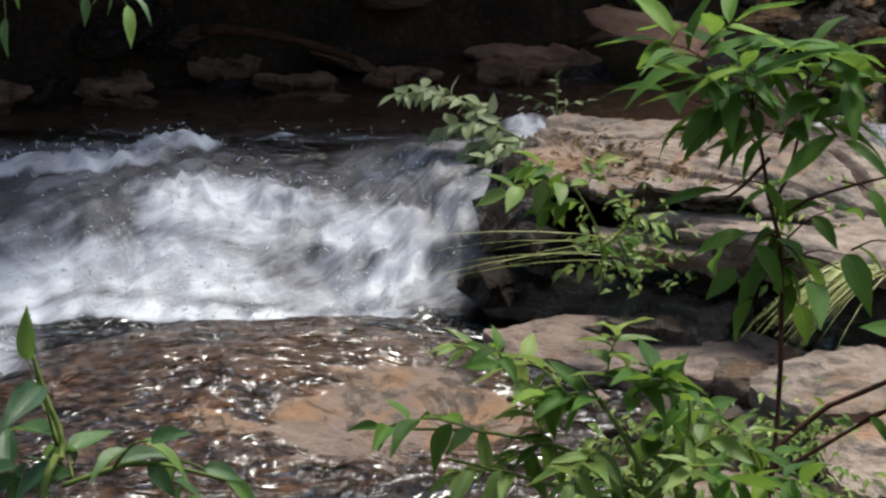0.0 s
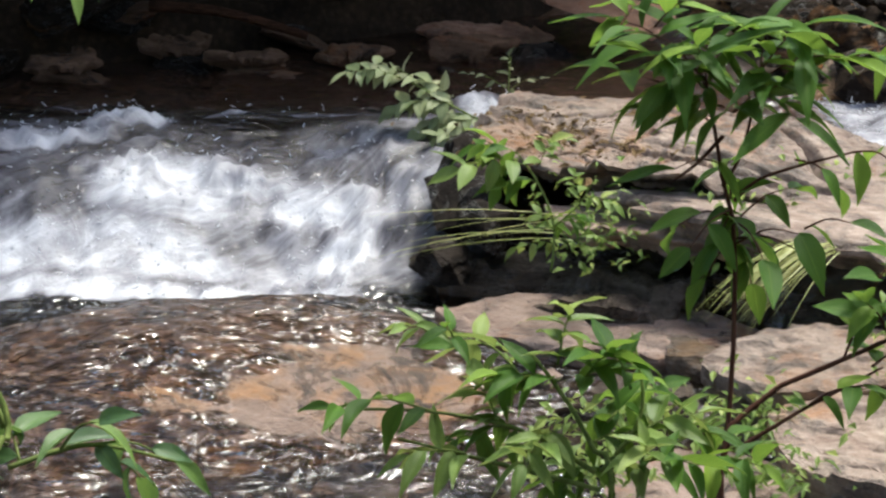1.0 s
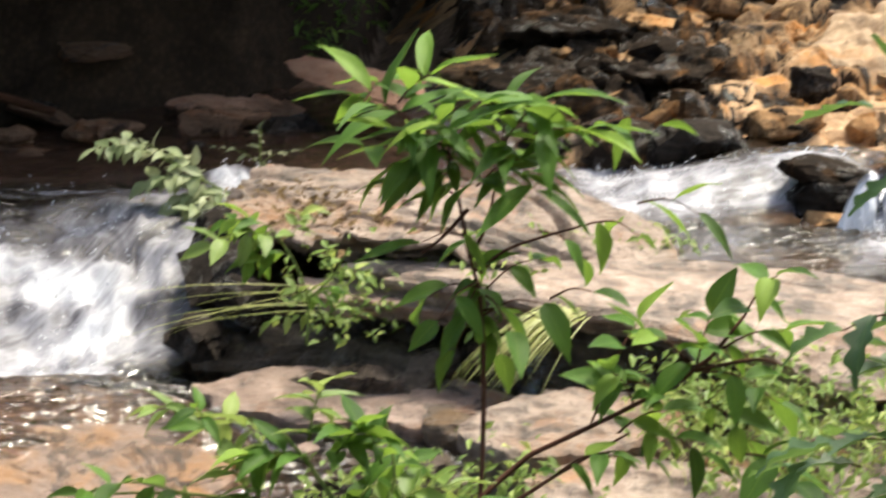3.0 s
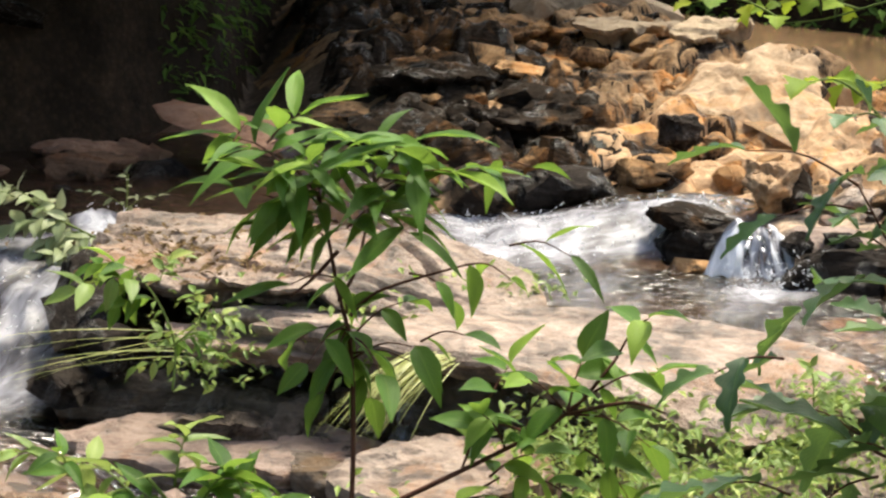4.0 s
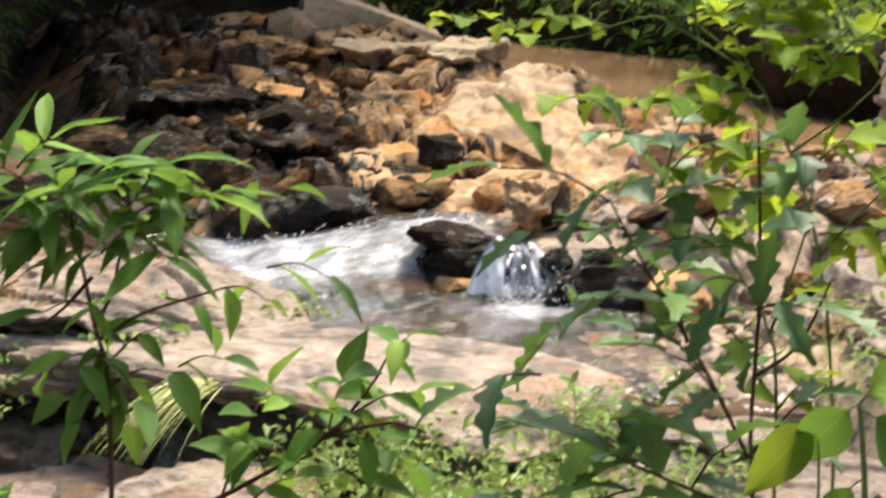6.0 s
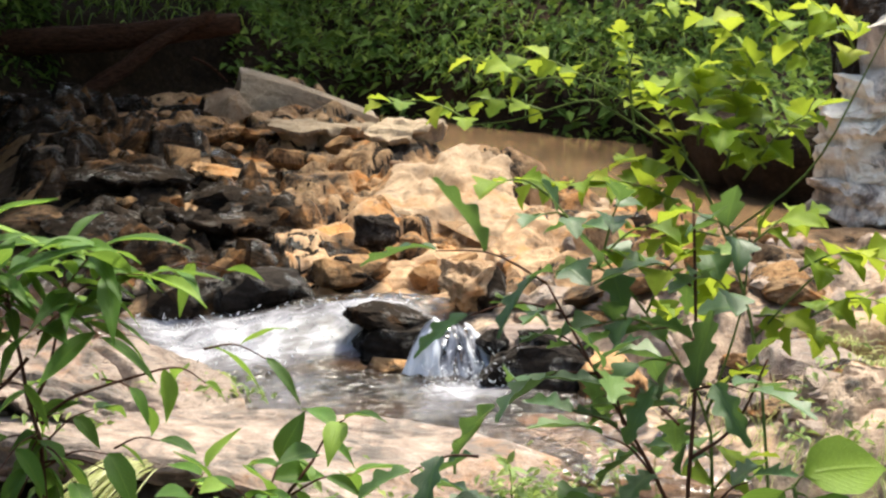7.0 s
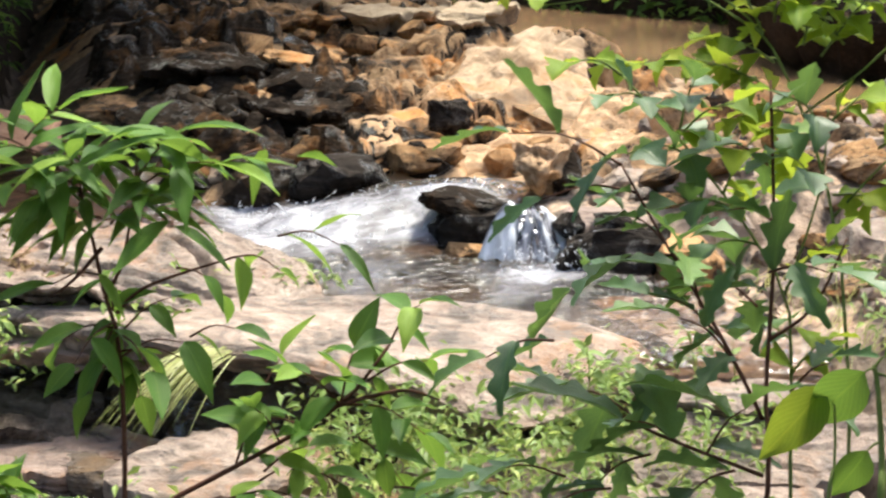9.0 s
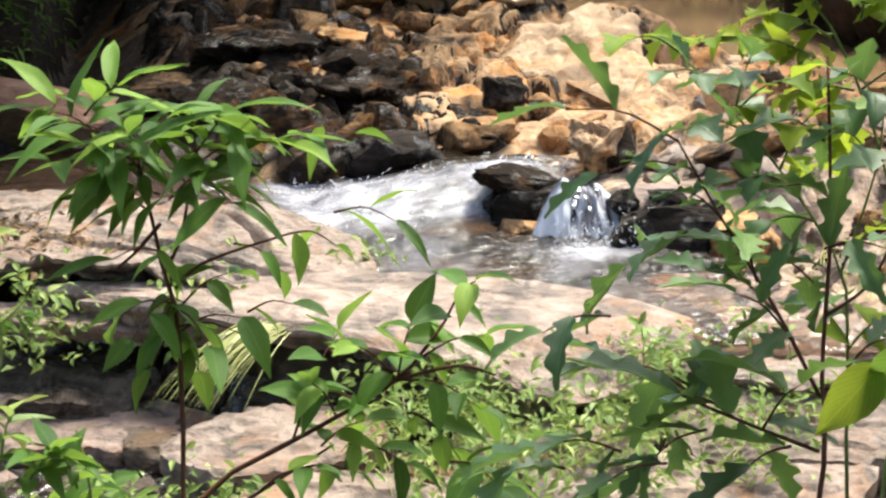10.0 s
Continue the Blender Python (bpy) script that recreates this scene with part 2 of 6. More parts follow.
MAT_WATER = water_material("running_stream_water", (0.84, 0.77, 0.70), 1.0, 0.05, (0.075, 0.06, 0.055), 0.72, 6.0)
MAT_BROOK = water_material("shallow_brown_water", (0.84, 0.75, 0.66), 1.0, 0.10, (0.11, 0.075, 0.055), 0.6, 8.0, 0.18, 1.42)
MAT_SLACK = water_material("slack_dark_water", (0.62, 0.53, 0.44), 1.0, 0.26, (0.14, 0.08, 0.055), 0.26, 5.0)
MAT_POOL = water_material("muddy_still_water", (0.5, 0.36, 0.24), 0.0, 0.9, (0.24, 0.145, 0.075), 0.03, 3.0)


def leaf_material(name, dark, light, glow, through_light=0.38, rough=0.45, spec=0.4):
    m, n, l = material(name)
    uv = coords(n, l, (1, 1, 1), "UV")
    sep = n.new("ShaderNodeSeparateXYZ")
    l.new(uv, sep.inputs[0])
    side = maths(n, l, "ABSOLUTE", maths(n, l, "SUBTRACT", sep.outputs["X"], 0.5))
    rib = ramp(n, l, side, [(0.0, (1, 1, 1)), (0.045, (0, 0, 0))])
    wave = n.new("ShaderNodeTexWave")
    wave.inputs["Scale"].default_value, wave.inputs["Distortion"].default_value = 3.2, 0.6
    cmb = n.new("ShaderNodeCombineXYZ")
    l.new(maths(n, l, "SUBTRACT", sep.outputs["Y"], maths(n, l, "MULTIPLY", side, 0.9)), cmb.inputs["X"])
    l.new(cmb.outputs[0], wave.inputs["Vector"])
    vein = ramp(n, l, wave.outputs["Fac"], [(0.82, (0, 0, 0)), (1.0, (0.55, 0.55, 0.55))])
    rnd = n.new("ShaderNodeObjectInfo").outputs["Random"]
    isl = n.new("ShaderNodeNewGeometry").outputs["Random Per Island"]
    t = maths(n, l, "FRACT", maths(n, l, "ADD", rnd, isl))
    col = ramp(n, l, t, [(0.0, dark), (0.75, light), (1.0, glow)])
    col = mixed(n, l, 0.4, col, ramp(n, l, noise_tex(n, l, coords(n, l), 30, 4, 0.6), [(0.3, (0.35,) * 3), (0.7, (0.65,) * 3)]), "OVERLAY")
    veins = maths(n, l, "MAXIMUM", rib, vein)
    col = mixed(n, l, maths(n, l, "MULTIPLY", veins, 0.35), col, glow)
    p = n["Principled BSDF"]
    l.new(col, p.inputs["Base Color"])
    p.inputs["Roughness"].default_value = rough
    p.inputs["Specular IOR Level"].default_value = spec
    l.new(bump(n, l, veins, 0.3, 0.004), p.inputs["Normal"])
    tl = n.new("ShaderNodeBsdfTranslucent")
    l.new(mixed(n, l, 0.6, col, glow), tl.inputs["Color"])
    mx = n.new("ShaderNodeMixShader")
    mx.inputs[0].default_value = through_light
    l.new(p.outputs[0], mx.inputs[1])
    l.new(tl.outputs[0], mx.inputs[2])
    l.new(mx.outputs[0], n["Material Output"].inputs["Surface"])
    return m


LEAF_GREEN = leaf_material("shrub_leaf", (0.028, 0.078, 0.013), (0.086, 0.188, 0.030), (0.26, 0.385, 0.055), 0.42, 0.5, 0.2)
LEAF_DARK = leaf_material("dark_lobed_leaf", (0.030, 0.075, 0.030), (0.085, 0.165, 0.062), (0.20, 0.31, 0.06), 0.36, 0.42, 0.45)
LEAF_LIME = leaf_material("sunlit_lime_leaf", (0.085, 0.17, 0.014), (0.25, 0.37, 0.028), (0.44, 0.49, 0.05), 0.48, 0.55, 0.22)
LEAF_BANK = leaf_material("bank_plant_leaf", (0.022, 0.054, 0.010), (0.085, 0.16, 0.028), (0.24, 0.33, 0.06), 0.32, 0.65, 0.12)
LEAF_WEED = leaf_material("small_weed_leaf", (0.09, 0.16, 0.03), (0.20, 0.30, 0.06), (0.38, 0.44, 0.12), 0.35)
LEAF_DRY = leaf_material("pale_drying_leaf", (0.15, 0.20, 0.08), (0.30, 0.34, 0.17), (0.45, 0.46, 0.28), 0.3)
STRAW = leaf_material("yellow_green_grass", (0.30, 0.34, 0.09), (0.45, 0.47, 0.16), (0.58, 0.56, 0.25), 0.35)


def plain(name, a, b, scale=20, rough=0.8, stretch=(1, 1, 1), relief=0.02):
    m, n, l = material(name)
    f = noise_tex(n, l, coords(n, l, stretch), scale, 7, 0.65, 0.3)
    p = n["Principled BSDF"]
    l.new(ramp(n, l, f, [(0.3, a), (0.7, b)]), p.inputs["Base Color"])
    p.inputs["Roughness"].default_value = rough
    p.inputs["Specular IOR Level"].default_value = 0.06
    l.new(bump(n, l, f, 0.9, relief), p.inputs["Normal"])
    return m


MAT_DROPS = plain("white_water_drops", (0.55, 0.56, 0.60), (0.70, 0.71, 0.75), 30, 0.3, relief=0.001)
STEM_RED = plain("reddish_stem", (0.06, 0.025, 0.018), (0.13, 0.06, 0.04), 40, 0.6, relief=0.003)
STEM_GREEN = plain("green_stem", (0.08, 0.12, 0.03), (0.20, 0.24, 0.07), 40, 0.6, relief=0.003)
BARK = plain("dark_wet_bark", (0.022, 0.012, 0.008), (0.105, 0.048, 0.027), 9, 0.8, (1.5, 6, 6), 0.05)
WOOD = plain("pale_driftwood", (0.22, 0.13, 0.08), (0.36, 0.24, 0.16), 12, 0.8, (1, 1, 1), 0.01)


# ---- mesh helpers ----
def mesh_from(name, verts, faces, mat, smooth_faces=True, sharp=None):
    me = bpy.data.meshes.new(name)
    me.from_pydata([tuple(v) for v in verts], [], faces)
    if isinstance(mat, (list, tuple)):
        for m in mat:
            me.materials.append(m)
    else:
        me.materials.append(mat)
    me.polygons.foreach_set("use_smooth", [smooth_faces] * len(me.polygons))
    if sharp:
        me.set_sharp_from_angle(angle=radians(sharp))
    me.update()
    return me


def grid_faces(nu, nv, wrap=False):
    """Quads of a grid of nv rows with nu points each."""
    out = []
    for j in range(nv - 1):
        for i in range(nu if wrap else nu - 1):
            k = (i + 1) % nu
            out.append((j * nu + i, j * nu + k, (j + 1) * nu + k, (j + 1) * nu + i))
    return out


def grid_mesh(name, X, Y, Z, mat):
    """A height field; X, Y, Z are arrays of rows along y."""
    nv, nu = X.shape
    return mesh_from(name, np.stack([X.ravel(), Y.ravel(), Z.ravel()], 1), grid_faces(nu, nv), mat)


def tube(points, radii, sides=7, wobble=0.0, seed=0):
    """Vertices and faces of a tapered tube along points."""
    pts = [Vector(p) for p in points]
    rng = random.Random(seed)
    verts, faces = [], []
    for i, p in enumerate(pts):
        d = (pts[min(i + 1, len(pts) - 1)] - pts[max(i - 1, 0)]).normalized()
        a = d.orthogonal().normalized() if i == 0 else (a - d * a.dot(d)).normalized()
        b = d.cross(a)
        for k in range(sides):
            r = radii[i] * (1 + rng.uniform(-wobble, wobble))
            verts.append(p + (a * math.cos(2 * math.pi * k / sides) + b * math.sin(2 * math.pi * k / sides)) * r)
    faces = grid_faces(sides, len(pts), True)
    n = len(pts) * sides
    faces.append(tuple(range(sides - 1, -1, -1)))
    faces.append(tuple(range(n - sides, n)))
    return verts, faces


def bent(points, n=10):
    """A smooth curve of n points through a few."""
    P = [Vector(p) for p in points]
    if len(P) == 2:
        return [P[0].lerp(P[1], i / (n - 1)) for i in range(n)]
    out = []
    for i in range(n):
        s = i / (n - 1) * (len(P) - 1)
        k = min(int(s), len(P) - 2)
        u = s - k
        p0, p1, p2, p3 = P[max(k - 1, 0)], P[k], P[k + 1], P[min(k + 2, len(P) - 1)]
        out.append(0.5 * (2 * p1 + (p2 - p0) * u + (2 * p0 - 5 * p1 + 4 * p2 - p3) * u * u + (3 * p1 - p0 - 3 * p2 + p3) * u ** 3))
    return out


# ---- the lie of the land ----
def ledge(x):
    """Where the rock step between the lower and the upper bed runs."""
    return np.interp(x, [-9, -2, 0.2, 0.9, 1.4, 2.0, 2.7, 3.6, 4.6, 6, 9], [10.1, 9.75, 9.8, 9.7, 9.0, 8.6, 8.2, 8.1, 7.8, 7.0, 6.2])


def far_bank(x):
    """The foot of the far bank."""
    return np.interp(x, [-40, -6, -3, -0.8, 0.6, 1.4, 1.8, 2.3, 3.1, 4.6, 6.0, 7.4, 9.0, 14, 40], [10, 10.4, 11.3, 12.3, 13.2, 14.2, 16.0, 18.0, 18.5, 18.8, 18.6, 16.7, 15.3, 15.2, 19])


def ground_height(x, y):
    near = np.where(y < 6.3, 0.255 * (6.3 - np.maximum(y, 0.0)), 0.0) + 0.03 * np.maximum(-y, 0) ** 0.8
    bed_low, bed_high = -0.11, 0.42
    w = np.where(x < 0.6, 0.75, 0.3)
    step = smooth(-w, w, y - ledge(x))
    bed = bed_low + (bed_high - bed_low) * step
    bed = bed + 0.33 * smooth(3.5, 4.0, x) * smooth(9.45, 9.8, y)                 # shelf above the small fall
    crop = smooth(1.7, 2.5, x) * smooth(10.75, 11.15, y - 0.45 * np.maximum(2.6 - x, 0) - 0.25 * smooth(3.0, 4.2, x) * -1)
    bed = bed * (1 - crop) + crop * (0.66 + 0.30 * np.clip((y - 10.8) / 4.5, 0, 1))
    pool = smooth(4.9, 5.7, x - 0.3 * np.clip(14.5 - y, 0, 3)) * smooth(11.9, 13.0, y + 0.15 * (x - 6))
    bed = bed * (1 - pool) + 0.55 * pool
    right = smooth(4.1, 5.2, x) * smooth(9.4, 8.2, y) * smooth(5.5, 6.5, y)
    bed = bed + right * (0.22 + 0.05 * (x - 4))
    bed = bed + 0.12 * smooth(4.4, 5.2, x) * smooth(9.6, 10.2, y) * (1 - pool)
    bed = bed + 0.27 * smooth(1.35, 2.3, x + 0.35 * (y - 7.2)) * smooth(6.1, 6.7, y) * smooth(8.2, 7.6, y) * smooth(4.6, 4.0, x)
    bed = bed + 0.07 * smooth(0.15, 0.5, x) * smooth(7.75, 8.1, y) * smooth(8.9, 8.6, y) * smooth(1.4, 1.0, x)
    d = y - far_bank(x)
    rise = 0.62 * smooth(0.0, 0.4, d) + 0.36 * np.clip(d - 0.3, 0, 9) + 0.12 * np.clip(d - 9, 0, 60)
    steep = smooth(3.0, 1.5, x) * 0.75 * smooth(-0.1, 0.6, d)
    far = np.where(d > -0.1, rise + steep, 0.0)
    z = np.where(y < 6.3, bed_low + near, bed + far)
    rough = 0.05 + 0.02 * smooth(1.5, 2.6, x) * smooth(10.5, 11.5, y)
    z = z + rough * fbm(x * 2.2, y * 2.2, 0, 5, 3) + 0.05 * fbm(x * 0.6, y * 0.6, 0, 3, 8)
    return z


def cells(x, y, size, seed):
    """Broken blocks: for each point its block's random number, the offset from the block's middle, and the way to the next block."""
    gx0, gy0 = x / size, y / size
    ix, iy = np.floor(gx0).astype(np.int64), np.floor(gy0).astype(np.int64)
    f1, f2 = np.full(x.shape, 9.0), np.full(x.shape, 9.0)
    who, ox, oy = np.zeros(x.shape), np.zeros(x.shape), np.zeros(x.shape)
    for a in (-1, 0, 1):
        for b in (-1, 0, 1):
            cx0 = ix + a + _hash(ix + a, iy + b, 0 * ix, seed)
            cy0 = iy + b + _hash(ix + a, iy + b, 0 * ix + 1, seed)
            d = np.hypot(gx0 - cx0, gy0 - cy0)
            near = d < f1
            f2 = np.where(near, f1, np.minimum(f2, d))
            who = np.where(near, _hash(ix + a, iy + b, 0 * ix + 2, seed), who)
            ox, oy = np.where(near, gx0 - cx0, ox), np.where(near, gy0 - cy0, oy)
            f1 = np.where(near, d, f1)
    return who, ox * size, oy * size, f2 - f1


def terraces(x, y):
    """Height of broken, layered stone above its base: tilted blocks of two sizes, cracks, ledges and pits. Also how deep in a crack a point lies."""
    u, v = 0.95 * x + 0.30 * y, -0.30 * x + 0.95 * y
    wu, wv = u + 0.12 * fbm(u * 3, v * 3, 0, 2, 51), v + 0.12 * fbm(u * 3, v * 3, 5, 2, 52)
    a, ax_, ay_, ae = cells(wu, wv * 1.7, 0.62, 21)
    b, bx_, by_, be = cells(wu, wv * 1.5, 0.25, 22)
    c, cx_, cy_, ce = cells(wu, wv, 0.10, 23)
    z = 0.26 * (a - 0.5) + 0.30 * (a * 7 % 1 - 0.35) * ay_ + 0.22 * (a * 13 % 1 - 0.5) * ax_
    z = z + 0.10 * (b - 0.5) + 0.35 * (b * 7 % 1 - 0.4) * by_ + 0.25 * (b * 13 % 1 - 0.5) * bx_ + 0.030 * (c - 0.5)
    deep = np.maximum(smooth(0.16, 0.02, ae) * (a * 17 % 1), 0.8 * smooth(0.14, 0.02, be) * (b * 19 % 1 > 0.45))
    pits = smooth(0.70, 0.80, vnoise(u * 2.6, v * 2.2, 0, 27))
    holes = smooth(0.74, 0.82, vnoise(u * 5.6, v * 4.6, 1, 39))
    z = z - 0.10 * deep - 0.22 * pits - 0.13 * holes + 0.10 * fbm(u * 1.2, v * 1.5, 0, 3, 28) + 0.045 * fbm(u * 8, v * 11, 0, 4, 29, 0.6)
    return z, np.maximum.reduce([deep, pits, holes]), a


def axis(lo, hi, step, far):
    core = np.arange(lo, hi + step / 2, step)
    out, s = [], step
    p = 0.0
    while p < far:
        s *= 1.22
        p += s
        out.append(p)
    out = np.array(out)
    return np.concatenate([lo - out[::-1], core, hi + out])


gx, gy = axis(-4.2, 9.2, 0.062, 1500), axis(3.5, 21, 0.062, 1500)
GX, GY = np.meshgrid(gx, gy)
GZ = ground_height(GX, GY)
ground = new("ground", grid_mesh("ground", GX, GY, GZ, [MAT_SOIL, MAT_BED, MAT_RUBBLE, MAT_LEDGE]))
cx, cy = 0.5 * (gx[1:] + gx[:-1]), 0.5 * (gy[1:] + gy[:-1])
CX, CY = np.meshgrid(cx, cy)
zone = np.where((CY > 6.1 + 0.3 * fbm(CX, CY, 0, 3, 5)) & (CY < far_bank(CX) - 0.08 + 0.10 * fbm(CX * 2, CY * 2, 0, 3, 6)) & (CX < 12), 1, 0)
outcrop = (zone == 1) & (((CX > 2.1 + 0.5 * fbm(CX, CY, 1, 3, 9)) & (CY > 10.9)) | (CX > 3.9 + 0.4 * fbm(CX, CY, 2, 3, 4)))
zone = np.where(outcrop, np.where(CY < 10.9, 3, 2), zone)
ground.data.polygons.foreach_set("material_index", zone.ravel().astype(np.int32))
tagged(ground, "rocky streambed between damp soil banks with leaf litter", "ground", kind="structure")


# the broken outcrop between the rapid and the muddy pool
ox, oy = np.meshgrid(np.arange(1.9, 6.6, 0.016), np.arange(9.9, 18.2, 0.02))
edge = smooth(1.95, 2.4, ox) * smooth(6.5, 6.0, ox) * smooth(10.6, 10.95, oy + 0.5 * smooth(3.6, 4.1, ox)) * smooth(18.2, 17.6, oy)
edge = edge * (1 - smooth(5.1, 5.6, ox - 0.3 * np.clip(14.5 - oy, 0, 3)) * smooth(12.2, 13.2, oy + 0.15 * (ox - 6)))
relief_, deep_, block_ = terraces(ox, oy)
sunlit_patch = smooth(1.15, 0.75, np.hypot((ox - 4.80) / 0.52, (oy - 12.7) / 0.85) + 0.5 * fbm(ox * 2.5, oy * 2.5, 0, 4, 61))      # sunlit patch put into the colour as pale tan, smoother and slightly raised
sandy = smooth(1.15, 0.8, np.hypot((ox - 4.0) / 1.0, (oy - 11.35) / 0.9) + 0.4 * fbm(ox * 2.5, oy * 2.5, 0, 4, 62))   # smoother ochre rock above the rapid
oz = ground_height(ox, oy) - 0.12 + edge * (0.19 + 0.07 * sunlit_patch + relief_ * (1 - 0.45 * sunlit_patch - 0.35 * sandy * (1 - sunlit_patch)))
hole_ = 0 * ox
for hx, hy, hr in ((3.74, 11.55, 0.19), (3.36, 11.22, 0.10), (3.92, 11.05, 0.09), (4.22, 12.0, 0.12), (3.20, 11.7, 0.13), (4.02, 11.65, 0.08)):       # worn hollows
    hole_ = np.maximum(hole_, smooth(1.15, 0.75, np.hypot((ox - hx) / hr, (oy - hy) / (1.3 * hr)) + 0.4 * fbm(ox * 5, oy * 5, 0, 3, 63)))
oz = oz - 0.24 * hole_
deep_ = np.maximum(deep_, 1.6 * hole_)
for _ in range(2):                                          # wear
    oz[1:-1, 1:-1] = (2 * oz[1:-1, 1:-1] + oz[:-2, 1:-1] + oz[2:, 1:-1] + oz[1:-1, :-2] + oz[1:-1, 2:]) / 6
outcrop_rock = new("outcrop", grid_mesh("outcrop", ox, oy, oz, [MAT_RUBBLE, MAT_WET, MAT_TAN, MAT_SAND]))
low_ = lambda g: g[:-1, :-1]
# wet rock, with tree shade and the dark of pits and cracks painted in
wet_and_shade = np.maximum(smooth(3.75, 2.85, ox - 0.12 * (oy - 11.5)) * smooth(14.8, 13.2, oy), 0.8 * smooth(3.7, 2.7, ox - 0.10 * (oy - 13))) + 0.6 * fbm(ox * 2.3, oy * 2.3, 0, 5, 35, 0.6) + 0.35 * (block_ - 0.5) + 0.35 * deep_
kind_ = np.where(sunlit_patch > 0.5, 2, np.where(wet_and_shade - 0.3 * sandy + 0.4 * hole_ > 0.37, 1, np.where(sandy > 0.5, 3, 0)))
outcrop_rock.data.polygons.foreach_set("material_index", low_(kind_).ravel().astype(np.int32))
outcrop_rock.data.set_sharp_from_angle(angle=radians(32))
tagged(outcrop_rock, "broken ochre bedrock outcrop with dark wet ledges and shade-coloured pits", "rock", kind="structure")

# ledges to the right of the pool
ox, oy = np.meshgrid(np.arange(3.9, 8.2, 0.024), np.arange(6.4, 11.8, 0.026))
edge = smooth(4.15, 4.5, ox) * smooth(8.2, 7.6, ox) * smooth(6.4, 7.0, oy) * smooth(11.8, 11.2, oy)
side_ledge = new("outcrop", grid_mesh("outcrop", ox, oy, ground_height(ox, oy) - 0.10 + edge * (0.12 + 0.75 * terraces(ox + 7, oy + 3)[0]), MAT_LEDGE))
side_ledge.data.set_sharp_from_angle(angle=radians(35))
tagged(side_ledge, "stepped tan bedrock beside the pool", "rock", kind="structure")


# ---- water ----
def water_height(x, y):
    base = 0.0 + 0.58 * smooth(-0.78, 0.72, y - ledge(x) + 0.1 * np.sin(x * 3.1))
    pond = smooth(1.5, 1.9, x)
    base = base * (1 - pond) + pond * (0.53 * smooth(-0.5, -0.2, y - ledge(x)) + 0.05 * smooth(9.4, 10.2, y))
    base = base + 0.05 * smooth(-0.35, -0.05, y - ledge(x)) * smooth(0.5, 0.1, y - ledge(x)) * (x < 0.5)
    rapid = smooth(2.25, 3.75, x) * smooth(9.8, 10.45, y)
    bank = smooth(0.15, 0.45, y - 11.0 + 0.52 * (x - 2.36)) * smooth(2.3, 2.7, x)          # the outcrop rises out of the stream
    return base + 0.22 * rapid - 0.5 * bank


# where the cascade whitens: centre, half widths along and across the step, whiteness
PATCHES = [(-1.0, 9.86, 0.62, 0.24, 1.10), (-0.45, 9.74, 0.50, 0.22, 1.0), (-1.15, 9.44, 0.95, 0.20, 1.05), (-0.35, 9.45, 0.42, 0.20, 0.95), (-2.1, 9.42, 0.9, 0.22, 1.1), (-0.02, 10.25, 0.34, 0.45, 0.66),
           (0.16, 9.90, 0.26, 0.32, 0.78), (-1.38, 10.42, 0.26, 0.15, 0.85), (-0.86, 10.58, 0.24, 0.06, 0.8), (-1.95, 10.18, 0.55, 0.12, 1.0), (-2.9, 9.95, 0.6, 0.3, 0.95), (-0.4, 10.62, 0.5, 0.08, 0.5), (-1.7, 10.75, 0.35, 0.05, 0.5)]


def foam_amount(x, y):
    d = y - ledge(x)
    n = fbm(x * 1.5, y * 1.5, 0, 3, 31)
    n2 = fbm((0.8 * x - 0.6 * y) * 2.6, (0.6 * x + 0.8 * y) * 1.1, 0, 4, 33)
    left = 0.52 * smooth(-0.6, -0.4, d) * smooth(1.1, 0.3, d + 0.4 * n) * (0.9 + 0.7 * n2)
    for px, py, rx, ry, a in PATCHES:
        e = np.hypot((x - px - 0.5 * (y - py)) / rx, (y - py) / ry) + 0.55 * n + 0.30 * n2
        left = np.maximum(left, a * smooth(1.25, 0.35, e))
    foot = smooth(-0.66, -0.60, d + 0.05 * n + 0.10 * smooth(-0.7, -0.1, x)) * smooth(-0.40, -0.54, d + 0.06 * n)
    left = np.maximum(left * smooth(-0.66, -0.58, d + 0.05 * n), 1.1 * foot * smooth(-0.05, -0.35, x))
    left = left * smooth(0.60, 0.40, x)
    lip = 1.15 * smooth(0.2, 0.4, x + 0.2 * n) * smooth(1.1, 0.8, x + 0.3 * n2) * smooth(10.45, 10.58, y) * smooth(11.25, 10.95, y + 0.2 * n2)
    right = smooth(2.1, 2.4, x) * smooth(4.3, 3.9, x) * smooth(9.72, 10.0, y + 0.2 * n) * smooth(0.12, -0.18, y - 11.0 + 0.52 * (x - 2.36) + 0.1 * n) * (0.74 + 0.75 * n2)
    run = (0.34 + 1.1 * n2) * smooth(1.1, 0.1, np.hypot((x - 3.58) / 0.55, (y - 9.45) / 0.34)) + (0.22 + 0.8 * n2) * smooth(1.1, 0.4, np.hypot((x - 3.15) / 0.95, (y - 9.35) / 0.6))
    low = 0.95 * smooth(-1.75, -2.1, x + 0.35 * (y - 8.8) + 0.2 * n) * smooth(9.3, 9.0, y) * smooth(8.1, 8.6, y) + 0.16 * smooth(0.35, 0.05, np.abs(y - 7.0 - 0.12 * x)) * (x < 0.9)
    return np.clip(np.maximum.reduce([left, lip, right, run, low]), 0, 1.25)


def dome_height(x, y):
    """The rounded rock below the cascade, above the lower water level."""
    e = ((x + 0.72 - 0.15 * (y - 8.2)) / 1.30) ** 2 + ((y - 8.24) / 1.0) ** 2
    return 0.19 * np.clip(1 - e, -0.6, 1)


